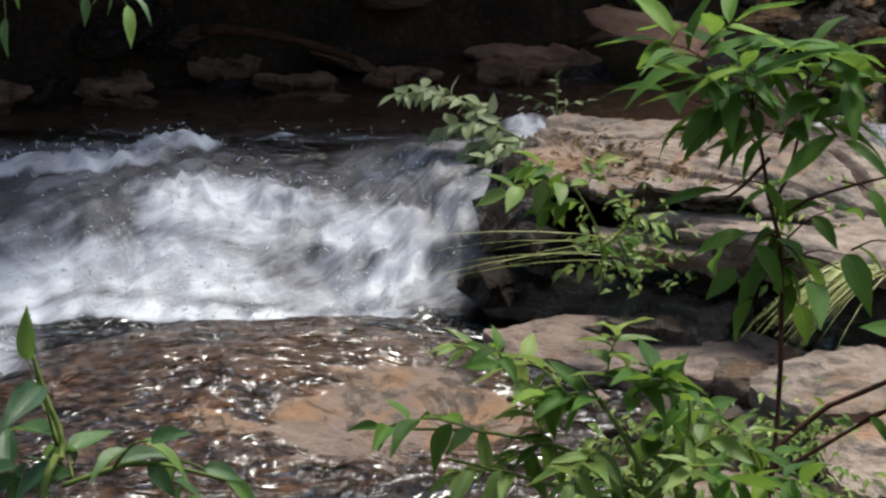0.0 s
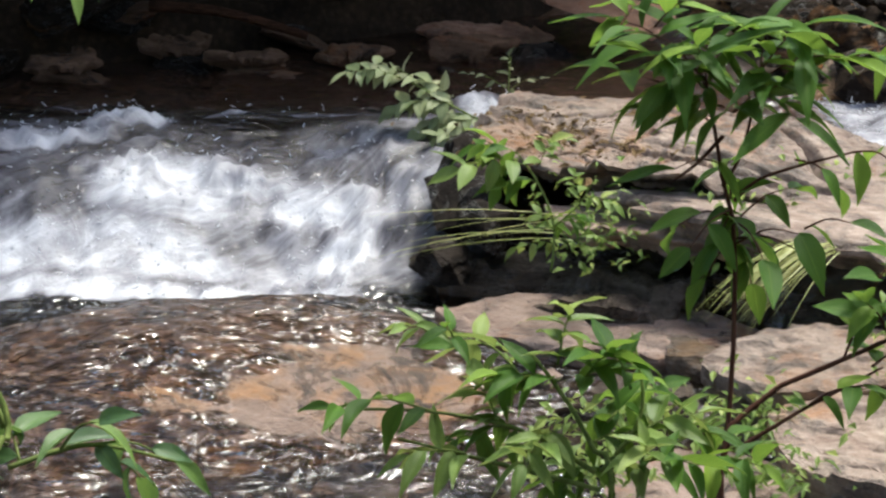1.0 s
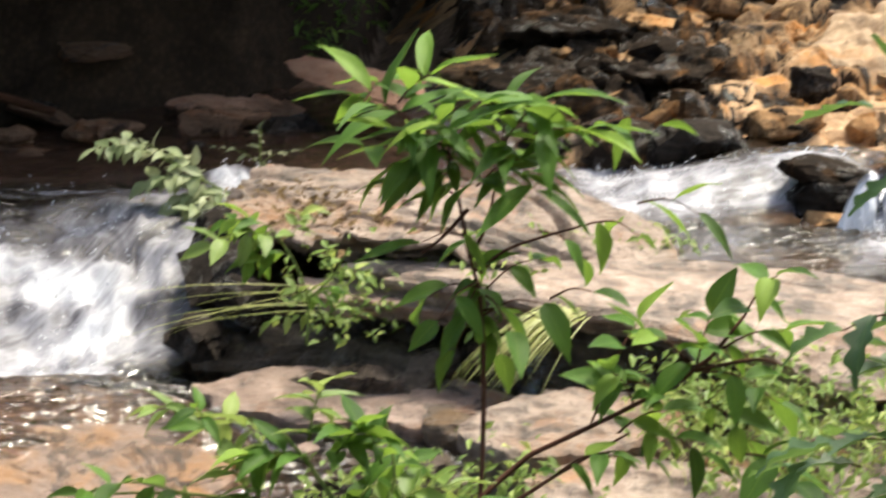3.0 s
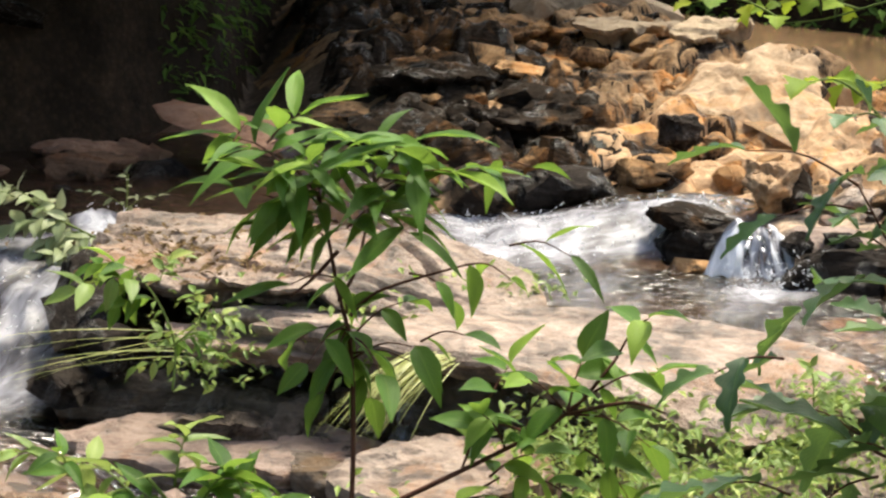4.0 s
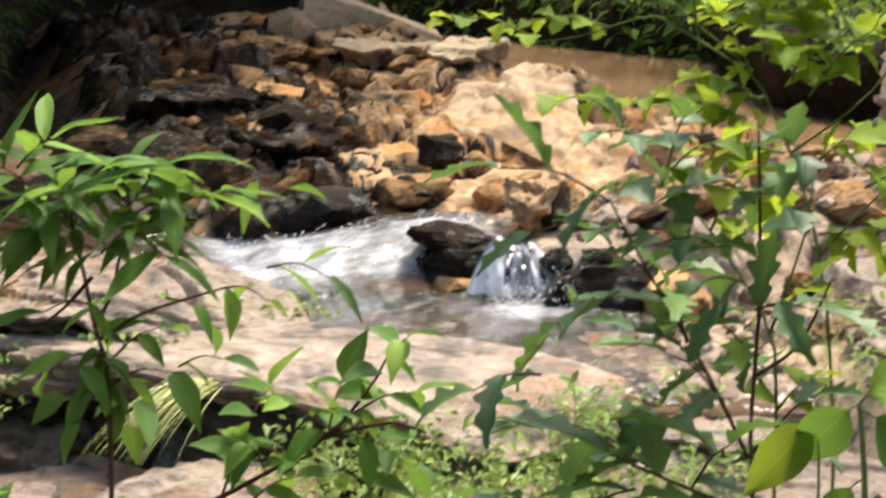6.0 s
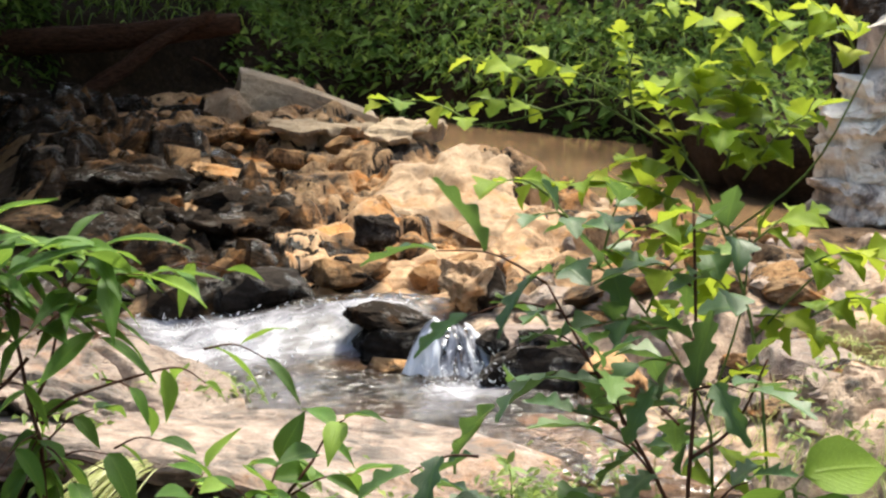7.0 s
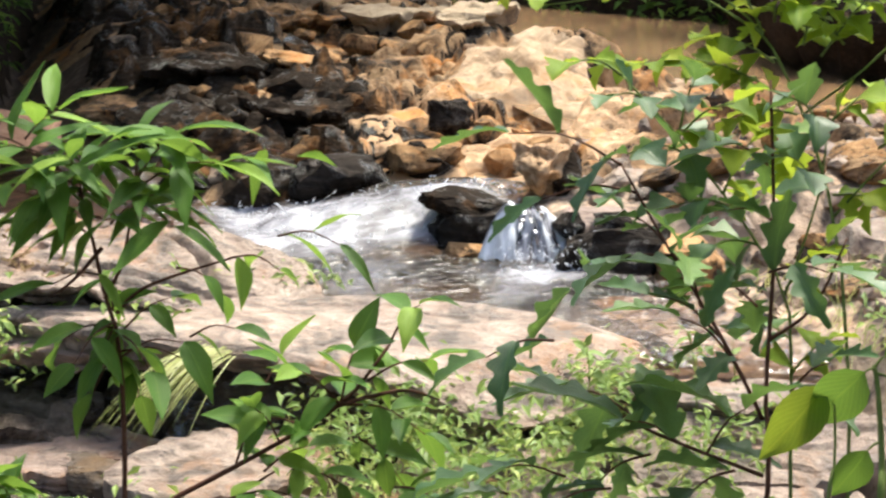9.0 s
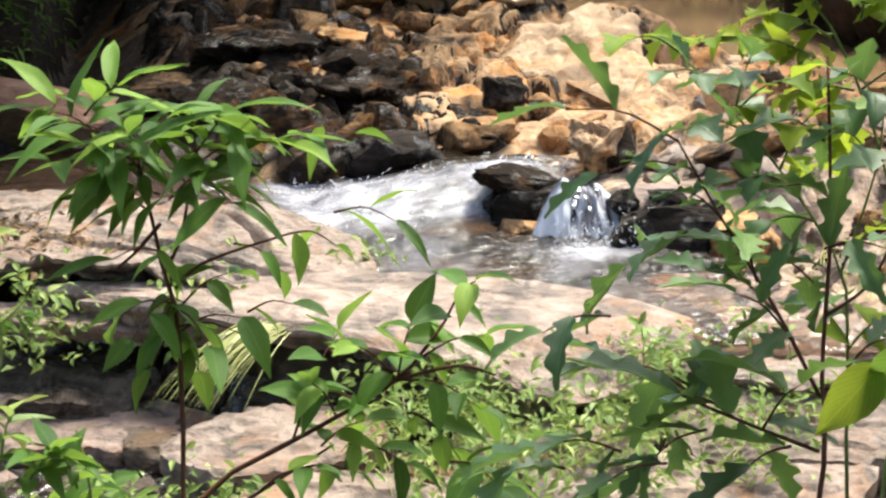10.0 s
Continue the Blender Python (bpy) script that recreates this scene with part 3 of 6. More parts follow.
def bare(x, y):
    """Where the dome stands clear of the water."""
    e = np.hypot((x + 0.22 - 0.35 * (y - 7.9)) / 0.58, (y - 7.86) / 0.42) + 0.7 * fbm(x * 2.4, y * 3.4, 0, 5, 58, 0.6)
    return smooth(1.25, 0.55, e)


wx, wy = np.arange(-7.0, 4.35, 0.032), np.arange(5.6, 13.6, 0.032)
WX, WY = np.meshgrid(wx, wy)
FO = foam_amount(WX, WY)
D = WY - ledge(WX)
turb = fbm(WX * 3.4 + D, WY * 2.6, 0.0, 4, 41)
WZ = water_height(WX, WY) + np.where(WX > 1.7, 0.016, 0.02) * fbm(WX * 5, WY * 7, 0, 4, 44, 0.6) + np.clip(FO, 0, 1) * (0.08 * turb + 0.018 * fbm(WX * 13, WY * 9, 0, 3, 46))
# torn crests where the water breaks, and a thin film over the dome, whose crown stands clear
crest = np.clip(1 - 2.6 * np.abs(fbm(WX * 5.0 - WY, WY * 4.0, 0, 4, 57, 0.6)), 0, 1) ** 2
WZ = WZ + np.clip(FO, 0, 1) * 0.08 * (crest - 0.25) * smooth(0.25, 0.75, vnoise(WX * 2.3, WY * 2.0, 0, 59)) * np.where(WX > 1.6, 0.3, 1.0)
lower = smooth(-0.6, -0.8, D) * smooth(0.9, 0.3, WX)
film = np.maximum(0.02, dome_height(WX, WY) + 0.024 - 0.05 * bare(WX, WY))
WZ = WZ + lower * (film + 0.022 * fbm(WX * 5 + 2 * WY, WY * 9.0, 0, 4, 48, 0.6) * (1 - bare(WX, WY)))
CALM = bare(WX, WY)
stream = new("water", grid_mesh("water", WX, WY, WZ, [MAT_WATER, MAT_SLACK, MAT_BROOK]))
slack = (D > 0.95 + 0.12 * fbm(WX * 3, WY * 3, 0, 2, 55)) & (WX < 1.9)
stream.data.polygons.foreach_set("material_index", np.where(slack, 1, np.where(WX > 1.7, 2, 0))[:-1, :-1].ravel().astype(np.int32))


def flow_layers(me, along, across, foam, chop=1.0):
    c = me.attributes.new("chop", "FLOAT", "POINT")
    c.data.foreach_set("value", (0 * foam.ravel() + np.ravel(chop)).astype(np.float32))
    a = me.attributes.new("foam", "FLOAT", "POINT")
    a.data.foreach_set("value", foam.ravel().astype(np.float32))
    uv = me.uv_layers.new(name="flow")
    idx = np.empty(len(me.loops), np.int32)
    me.loops.foreach_get("vertex_index", idx)
    uv.data.foreach_set("uv", np.stack([across.ravel()[idx], along.ravel()[idx]], 1).ravel().astype(np.float32))


# the stream comes in from the right behind the slab, swings left and drops towards the near bank
swirl = 0.22 * fbm(WX * 1.1, WY * 1.1, 0, 3, 52)
ang = np.where(WX < 1.4, 0.42 + 0.55 * smooth(-0.6, 0.3, WX) * smooth(9.2, 9.9, WY), 0.10)
UX, UY = WX + 0.3, WY - 10
ALONG, ACROSS = UX * np.cos(ang) + UY * np.sin(ang) + swirl, UX * np.sin(ang) - UY * np.cos(ang) + swirl
flow_layers(stream.data, ALONG, ACROSS, FO, (1 - 0.5 * CALM) * np.where(WX > 1.6, 0.9, 0.95))
tagged(stream, "clear brown stream water breaking into white foam", "water", kind="structure")

px_, py_ = np.meshgrid(np.arange(4.6, 13.0, 0.12), np.arange(11.2, 20.0, 0.12))
pool = new("water_pool", grid_mesh("water_pool", px_, py_, 0.83 + 0.004 * fbm(px_ * 3, py_ * 3, 0, 2, 71), MAT_POOL))
flow_layers(pool.data, px_, py_, px_ * 0)
tagged(pool, "still muddy brown pool below the far bank", "water", kind="structure")


# the small fall over the ledge
fu, fv = np.meshgrid(np.linspace(0, 1, 60), np.linspace(0, 1, 30))
fx = 3.69 + (fu - 0.5) * (0.26 + 0.26 * fv ** 0.8) - 0.02 * fv + 0.02 * fbm(fu * 12, fv * 2, 0, 3, 61)
fy = 9.74 - 0.20 * fv ** 0.7 * (0.7 + 0.6 * fbm(fu * 4, 0.0, 0, 2, 66)) + 0.06 * fbm(fu * 7, fv * 1.5, 0, 3, 62)
fz = 0.81 - 0.03 * fv - 0.24 * fv ** 1.6 - 0.06 * fu + 0.03 * fbm(fu * 6, 0.0, 0, 3, 65)
fall = new("waterfall", grid_mesh("waterfall", fx, fy, fz, MAT_WATER))
flow_layers(fall.data, fv * 0.5 + 3.1, fu * 2.2, np.clip(0.72 + 0.35 * fv - 0.5 * np.abs(2 * fu - 1) ** 4 + 2.6 * fbm(fu * 10, fv * 1.1, 0, 4, 64), 0, 1.4))
tagged(fall, "small white waterfall dropping over a dark ledge", "waterfall", kind="structure")


def spray(name, n, xs, ys, lift, seed, label, share):
    """Drops and short threads of water thrown up where it breaks, in one mesh."""
    r = np.random.RandomState(seed)
    verts, faces = [], []
    while len(verts) < n:
        x, y = r.uniform(*xs), r.uniform(*ys)
        i, j = int((y - wy[0]) / 0.032), int((x - wx[0]) / 0.032)
        if r.uniform() > share(x, y) * min(FO[i, j], 1.0) ** 2:
            continue
        c = np.array([x, y, WZ[i, j] + abs(r.normal(0, lift))])
        d = r.normal(0, 1, 3) * (0.7, 0.5, 0.6) + (-0.5, -0.3, 0.2)
        d /= np.linalg.norm(d)
        e = np.cross(d, (0.3, 1, 0.2))
        e /= np.linalg.norm(e)
        f = np.cross(d, e)
        ln, w = r.uniform(0.005, 0.024), r.uniform(0.002, 0.0045)
        k = 6 * len(verts)
        verts.append(np.array([c - d * ln, c + e * w, c + f * w, c - e * w, c - f * w, c + d * ln]))
        for a in range(4):
            b = (a + 1) % 4
            faces += [(k, k + 1 + b, k + 1 + a), (k + 5, k + 1 + a, k + 1 + b)]
    return tagged(new(name, mesh_from(name, np.concatenate(verts), faces, MAT_DROPS, True, 180)), label, "water", kind="stuff")


spray("spray", 1500, (-3.2, 0.7), (8.6, 11.8), 0.035, 81, "white drops thrown up by the cascade", lambda x, y: 1.0)
spray("spray", 420, (2.2, 4.0), (9.7, 11.2), 0.022, 82, "white drops over the rapid", lambda x, y: 1.0)
spray("spray", 260, (3.42, 3.96), (9.30, 9.72), 0.07, 83, "white drops round the foot of the small fall", lambda x, y: 6.0)


# ---- rocks ----
def boulder_mesh(size, seed, cuts=11, rough=0.10, power=3.0, mat=MAT_OCHRE, strata=0.0, fine=3, corners=None):
    """An angular stone: the hull of random points on a rounded box, split up and weathered."""
    r = np.random.RandomState(seed)
    d = r.normal(size=(12 + 2 * cuts, 3))
    d /= np.linalg.norm(d, axis=1)[:, None]
    p = d * ((np.abs(d) ** (power + 1)).sum(1) ** (-1 / (power + 1)))[:, None] * r.uniform(0.86, 1.0, (len(d), 1))
    if corners is not None:
        p = np.array(corners)
    bm = bmesh.new()
    for q in p:
        bm.verts.new(q)
    out = bmesh.ops.convex_hull(bm, input=bm.verts[:])
    bmesh.ops.delete(bm, geom=[v for v in bm.verts if not v.link_faces], context="VERTS")
    bmesh.ops.subdivide_edges(bm, edges=bm.edges[:], cuts=fine, use_grid_fill=True)
    p = np.array([v.co for v in bm.verts])
    o = r.uniform(0, 50, 3)
    n1 = fbm(p[:, 0] * 1.7 + o[0], p[:, 1] * 1.7 + o[1], p[:, 2] * 1.7 + o[2], 3, seed)
    n2 = fbm(p[:, 0] * 6 + o[0], p[:, 1] * 6 + o[1], p[:, 2] * 6 + o[2], 3, seed + 5)
    p = p * (1 + rough * n1 + 0.55 * rough * n2)[:, None]
    if strata:
        lay = vnoise(np.floor(p[:, 2] * 5 + 0.5 * n1) + o[0], p[:, 0] * 0.6, p[:, 1] * 0.6, seed)
        p[:, :2] *= (1 + strata * (lay - 0.5))[:, None]
    p = p * (np.array(size) / 2)
    for v, q in zip(bm.verts, p):
        v.co = q
    me = bpy.data.meshes.new("rock")
    bm.to_mesh(me)
    bm.free()
    me.materials.append(mat)
    me.polygons.foreach_set("use_smooth", [True] * len(me.polygons))
    me.set_sharp_from_angle(angle=radians(24))
    return me


def boulder(name, at, size, turn=(0, 0, 0), seed=0, label="", group="", mat=MAT_OCHRE, **more):
    ob = new(name, boulder_mesh(size, seed, mat=mat, **more))
    ob.matrix_world = pose(*at, *turn)
    return tagged(ob, label, "rock", group)


def slab(name, outline, top, thick, label, mat, seed=0, tilt=(0.0, 0.0), layers=5, undercut=0.1, n_ang=300, n_r=44, relief=0.03, group="", skirt=0.025, chip=0.05, shape=None):
    """A flat layered stone with an irregular outline; tilt is the rise per metre in x and y. The edge breaks in uneven layers, recessed below."""
    pts = np.array(outline, float)
    c = pts.mean(0)
    a = np.arctan2(*(pts - c).T[::-1])
    order = np.argsort(a)
    a, rad = a[order], np.linalg.norm(pts - c, axis=1)[order]
    th = np.linspace(-np.pi, np.pi, n_ang, endpoint=False)
    rr = np.interp(th, np.r_[a[-1] - 2 * np.pi, a, a[0] + 2 * np.pi], np.r_[rad[-1], rad, rad[0]])
    ker = np.array([1, 2, 3, 2, 1]) / 9.0
    rr = np.convolve(np.r_[rr[-2:], rr, rr[:2]], ker, "valid")
    ux, uy = np.cos(th), np.sin(th)
    jag = fbm(ux * 3 + seed, uy * 3, seed * 0.7, 4, seed + 1)
    notch = np.floor(4 * vnoise(ux * 4.5 + seed, uy * 4.5, 3, seed + 31)) / 4 - 0.4
    rr = rr * (1 + chip * jag + 0.8 * chip * notch)
    rows = []
    for k in range(n_r):                                   # the top, from the middle outwards
        s = (k + 0.3) / (n_r - 1 + 0.3)
        s = 1 - (1 - s) ** 1.5
        x, y = c[0] + ux * rr * s, c[1] + uy * rr * s
        z = top + tilt[0] * (x - c[0]) + tilt[1] * (y - c[1])
        if shape:
            z = z + shape(x, y)
        u, v = 0.9 * x - 0.42 * y, 0.42 * x + 0.9 * y
        q = 3.2 * (vnoise(u * 0.8 + seed, v * 3.4, 0, seed + 7) + 0.28 * vnoise(u * 4, v * 12, 0, seed) + 0.1 * vnoise(u * 14, v * 22, 0, seed))
        f = q - np.floor(q)
        z = z + relief * (0.55 * (np.floor(q) + smooth(0.80, 1.0, f)) - 0.9 + 0.55 * fbm(u * 2.2, v * 3.6, seed, 5, seed + 2))
        z = z + 0.30 * relief * fbm(x * 11, y * 13, seed, 4, seed + 41, 0.6)
        crack = smooth(0.045, 0.0, np.abs(vnoise(u * 0.7 + 3, v * 2.6, seed, seed + 19) - 0.5)) * smooth(0.45, 0.6, vnoise(u * 0.9, v * 0.9, 2, seed + 23))
        z = z - 0.08 * crack
        z = z - skirt * smooth(0.90, 1.0, np.full_like(x, s)) * (0.55 + 0.45 * jag)
        rows.append(np.stack([x, y, z], 1))
    edge = rows[-1]
    n_side = layers * 4
    for k in range(1, n_side + 1):
        s = k / n_side
        lay = np.floor(s * layers - 1e-6)
        inset = undercut * smooth(0.12, 0.55, np.full(n_ang, s)) * (0.65 + 0.7 * vnoise(ux * 2 + lay * 3.7, uy * 2, seed, seed + 3))
        inset = inset + 0.10 * undercut ** 0.5 * (vnoise(ux * 5 + 9 * lay, uy * 5, seed, seed + 11) - 0.5) + 0.012 * (k % 4 == 0)
        x, y = edge[:, 0] - ux * inset, edge[:, 1] - uy * inset
        z = edge[:, 2] - thick * s + 0.012 * fbm(ux * 9, uy * 9, lay, 2, seed)
        rows.append(np.stack([x, y, z], 1))
    verts = np.concatenate(rows)
    faces = grid_faces(n_ang, len(rows), True)
    faces.append(tuple(range(n_ang - 1, -1, -1)))
    ob = new(name, mesh_from(name, verts, [tuple(reversed(f)) for f in faces], mat, True, 40))
    return tagged(ob, label, "rock", group)


LAYERS = "layered rocks across the stream"
slab("rock_slab", [(0.52, 10.55), (1.12, 10.62), (1.74, 10.36), (2.15, 9.9), (2.42, 9.3), (2.40, 8.86), (2.0, 8.70), (1.48, 8.80), (1.15, 8.88), (0.92, 9.08), (0.68, 9.32), (0.44, 9.68)],
     0.675, 0.14, "broad pinkish-tan layered rock slab beside the cascade", MAT_SLAB, 4, (-0.01, 0.01), 4, 0.22, group=LAYERS, relief=0.065, n_ang=560, n_r=96, chip=0.07, skirt=0.008,
     shape=lambda x, y: -0.17 * smooth(1.35, 2.25, x + 0.35 * (9.3 - y)) * smooth(10.0, 8.9, y) + 0.03 * fbm(x * 1.6, y * 1.6, 0, 3, 77))
slab("rock_slab", [(0.80, 9.1), (1.35, 8.72), (1.62, 8.79), (2.32, 8.93), (2.79, 8.80), (3.24, 8.54), (3.52, 8.22), (3.62, 7.86), (3.29, 7.66), (2.86, 7.46), (2.47, 7.82), (1.97, 8.20), (1.45, 8.56), (0.95, 8.84)],
     0.588, 0.13, "long smooth tan rock slab shelving into the pool", MAT_SLAB, 9, (-0.01, 0.02), 4, 0.20, group=LAYERS, relief=0.020, skirt=0.05, n_ang=560, n_r=84, chip=0.03,
     shape=lambda x, y: -0.15 * smooth(8.05, 7.5, y) * smooth(2.0, 2.7, x) + 0.012 * fbm(x * 1.5, y * 1.5, 0, 3, 78))
slab("rock_slab", [(0.42, 10.0), (0.95, 9.9), (1.7, 8.85), (2.3, 8.35), (2.9, 8.2), (2.5, 8.2), (1.9, 8.62), (1.4, 8.90), (0.95, 9.06), (0.48, 8.96), (0.22, 9.18), (0.14, 9.55), (0.24, 9.9)],
     0.21, 0.4, "wet dark grey layered rock under the slabs", MAT_DRIP, 12, (0.03, 0.06), 7, 0.10, group=LAYERS, relief=0.13)
slab("rock_shelf", [(0.17, 8.72), (0.30, 8.86), (0.75, 8.90), (1.10, 8.80), (1.50, 8.60), (1.68, 8.40), (1.34, 8.30), (0.86, 8.36), (0.50, 8.44), (0.25, 8.54)],
     0.115, 0.30, "low damp pink rock shelf by the waterline", MAT_PINK, 15, (0.02, 0.05), 6, 0.05, group=LAYERS, relief=0.04, chip=0.10, n_ang=420, n_r=60, skirt=0.02)
slab("rock_dome", [(-2.05, 8.8), (-1.6, 9.2), (-1.1, 9.32), (-0.6, 9.25), (-0.1, 8.95), (0.30, 8.45), (0.42, 7.95), (0.15, 7.50), (-0.5, 7.25), (-1.05, 7.12), (-1.6, 7.2), (-2.0, 7.9)],
     0.0, 0.3, "rounded brown rock under thin running water", MAT_DOME, 21, (0.0, 0.0), 4, 0.02, group=LAYERS, relief=0.028, skirt=0.03, n_ang=420, n_r=70, shape=dome_height)
slab("rock_slab", [(1.22, 7.68), (1.46, 7.92), (1.90, 8.02), (2.13, 7.83), (2.10, 7.58), (1.85, 7.42), (1.6, 7.36), (1.33, 7.42)],
     0.265, 0.4, "pale pink flat rock at the near waterside", MAT_SLAB, 25, (0.03, 0.05), 4, 0.06, group=LAYERS, relief=0.04, chip=0.08)
slab("rock_slab", [(1.45, 7.30), (1.93, 7.34), (2.30, 7.05), (2.45, 6.75), (2.25, 6.38), (1.71, 6.50), (1.38, 6.85)],
     0.235, 0.4, "cracked tan rock ledge with dry leaves", MAT_SLAB, 28, (0.02, 0.03), 5, 0.05, group=LAYERS, relief=0.05)
slab("rock_slab", [(2.35, 7.62), (2.69, 7.66), (3.09, 7.70), (3.24, 7.50), (3.0, 7.2), (2.6, 7.02), (2.3, 7.25)],
     0.285, 0.35, "flat tan rock among small weeds", MAT_SLAB, 33, (0, 0.02), 4, 0.05, group=LAYERS, relief=0.045)
slab("rock_slab", [(3.33, 7.74), (3.81, 7.92), (4.21, 7.92), (4.34, 7.60), (3.96, 7.36), (3.56, 7.48)],
     0.45, 0.12, "pale flat rock at the end of the pool", MAT_SLAB, 37, (0, 0.0), 4, 0.06, group=LAYERS)
slab("rock_slab", [(3.25, 7.42), (3.7, 7.5), (4.2, 7.45), (4.5, 7.2), (4.1, 6.95), (3.6, 6.9), (3.2, 7.1)],
     0.34, 0.4, "pale pinkish rock ledge among weeds", MAT_SLAB, 49, (0, 0.08), 4, 0.05, group=LAYERS, relief=0.05, chip=0.1, skirt=0.01)
slab("rock_slab", [(2.5, 6.95), (3.0, 7.05), (3.6, 7.2), (3.9, 6.95), (3.5, 6.5), (2.8, 6.35), (2.4, 6.6)],
     0.27, 0.4, "tan rock ledge half hidden by shrubs", MAT_SLAB, 39, (0, 0.03), 4, 0.05, group=LAYERS, relief=0.05)
slab("rock_slab", [(0.55, 7.6), (0.85, 7.72), (1.15, 7.6), (1.12, 7.3), (0.8, 7.15), (0.52, 7.3)],
     0.06, 0.3, "wet dark flat rock in the shallows", MAT_WET, 41, (0, 0.02), 3, 0.04, group=LAYERS)
slab("rock_slab", [(0.85, 7.0), (1.2, 7.15), (1.4, 7.0), (1.35, 6.6), (1.0, 6.45), (0.75, 6.7)],
     0.09, 0.3, "damp tan rock at the near bank", MAT_PINK, 43, (0, 0.02), 3, 0.04, group=LAYERS)

slab("rock_slab", [(1.15, 8.42), (1.6, 8.30), (2.0, 8.06), (2.36, 7.80), (2.2, 7.62), (1.8, 7.80), (1.42, 8.02), (1.15, 8.2)],
     0.055, 0.2, "wet grey rock step below the long slab", MAT_DRIP, 45, (0, 0.05), 3, 0.04, group=LAYERS, relief=0.04, chip=0.1, skirt=0.008)

slab("rock_slab", [(0.70, 9.22), (1.00, 9.14), (1.35, 9.00), (1.75, 8.88), (1.72, 8.70), (1.40, 8.72), (1.08, 8.80), (0.80, 8.96)],
     0.475, 0.09, "thin pinkish rock layer between two thicker slabs", MAT_PINK, 47, (0, 0.02), 3, 0.05, group=LAYERS, relief=0.03, chip=0.1, skirt=0.008)

for k, (x, y, w) in enumerate([(1.02, 8.36, 0.16), (1.22, 8.30, 0.12), (0.70, 8.42, 0.14), (1.42, 8.40, 0.14), (0.92, 8.02, 0.18), (1.12, 7.86, 0.15), (0.62, 8.10, 0.12), (1.02, 7.68, 0.22), (0.45, 8.30, 0.13), (1.55, 8.22, 0.16)]):
    boulder("rock", (x, y, 0.03), (w * 1.5, w, w * 0.6), (4, 5, 40 * k), 420 + k, "small wet stone in the shallows", "stones in the shallows", MAT_PINK if k % 3 == 0 else MAT_DRIP, cuts=6, rough=0.14)

FALL = "rocks round the small fall"
boulder("rock", (3.44, 10.02, 0.765), (0.50, 0.40, 0.12), (4, 9, 8), 3, "dark flat-topped wet rock splitting the rapid", FALL, MAT_WET, cuts=12, rough=0.2)
boulder("rock", (3.54, 9.96, 0.63), (0.56, 0.36, 0.30), (0, -4, 10), 5, "dark wet rock beside the small fall", FALL, MAT_BLACK, cuts=12, rough=0.2)
boulder("rock", (3.40, 9.82, 0.54), (0.26, 0.22, 0.12), (0, 0, 20), 6, "small ochre stone at the waterline", FALL, MAT_OCHRE)
boulder("rock", (3.97, 10.25, 0.88), (0.27, 0.28, 0.27), (10, 20, 35), 8, "upright ochre block with a dark face", FALL, MAT_SAND, cuts=14, rough=0.42, strata=0.3, fine=5)
boulder("rock", (4.09, 10.22, 0.85), (0.16, 0.26, 0.26), (0, 25, -20), 9, "dark wet stone leaning on an ochre block", FALL, MAT_WET, cuts=9)
boulder("rock", (4.14, 9.74, 0.60), (0.60, 0.34, 0.32), (0, 3, -16), 11, "grey flat rock beside the small fall", FALL, MAT_PINK, strata=0.1)
boulder("rock", (4.10, 9.44, 0.52), (0.66, 0.40, 0.42), (0, -4, -12), 13, "black wet ledge below the small fall", FALL, MAT_BLACK, cuts=14, strata=0.4, rough=0.2)
boulder("rock", (4.40, 9.30, 0.55), (0.46, 0.40, 0.30), (0, 4, 10), 14, "brown rock above the pool", FALL, MAT_OCHRE, strata=0.2)
boulder("rock", (3.05, 10.92, 0.70), (0.66, 0.42, 0.32), (0, 4, 15), 17, "dark round wet boulder beside the rapid", FALL, MAT_BLACK, cuts=12, rough=0.16)
boulder("rock", (2.62, 11.05, 0.68), (0.46, 0.40, 0.26), (0, -4, -15), 18, "dark wet boulder at the head of the pool", FALL, MAT_WET, cuts=12, rough=0.2)
boulder("rock", (3.55, 11.05, 0.80), (0.5, 0.4, 0.2), (0, 0, 5), 19, "ochre stone sloping to the rapid", FALL, MAT_OCHRE)

for k, (x, y, z, w, h) in enumerate([(3.88, 9.66, 0.70, 0.20, 0.16), (3.96, 9.50, 0.62, 0.24, 0.20), (4.10, 9.56, 0.72, 0.26, 0.12), (4.02, 9.36, 0.52, 0.26, 0.18), (4.24, 9.42, 0.64, 0.24, 0.18), (4.34, 9.34, 0.54, 0.26, 0.16), (3.90, 9.40, 0.50, 0.16, 0.14)]):
    boulder("rock", (x, y, z), (w, w * 0.8, h), (12 * (k % 3 - 1), 14 - 9 * (k % 4), 37 * k), 400 + k, "jagged black wet stone of the small fall's ledge", FALL, MAT_BLACK, cuts=3, rough=0.22, strata=0.5)

def flat_stone(x, y, z, w, d, thick, turn, seed, label, mat, tilt=(0.0, 0.08)):
    """A loose ledge of layered stone with an overhanging front edge."""
    a = np.linspace(0, 2 * np.pi, 11, endpoint=False)
    r = 1 + 0.35 * (vnoise(np.cos(a) * 1.7 + seed, np.sin(a) * 1.7, 0, seed) - 0.5)
    ex, ey = 0.5 * w * r * np.cos(a), 0.5 * d * r * np.sin(a)
    c, t = math.cos(radians(turn)), math.sin(radians(turn))
    slab("rock_slab", np.stack([x + ex * c - ey * t, y + ex * t + ey * c], 1), z, thick, label, mat, seed, tilt, 3, 0.14, 160, 18, 0.07, "flat stones of the outcrop", 0.012, 0.22)


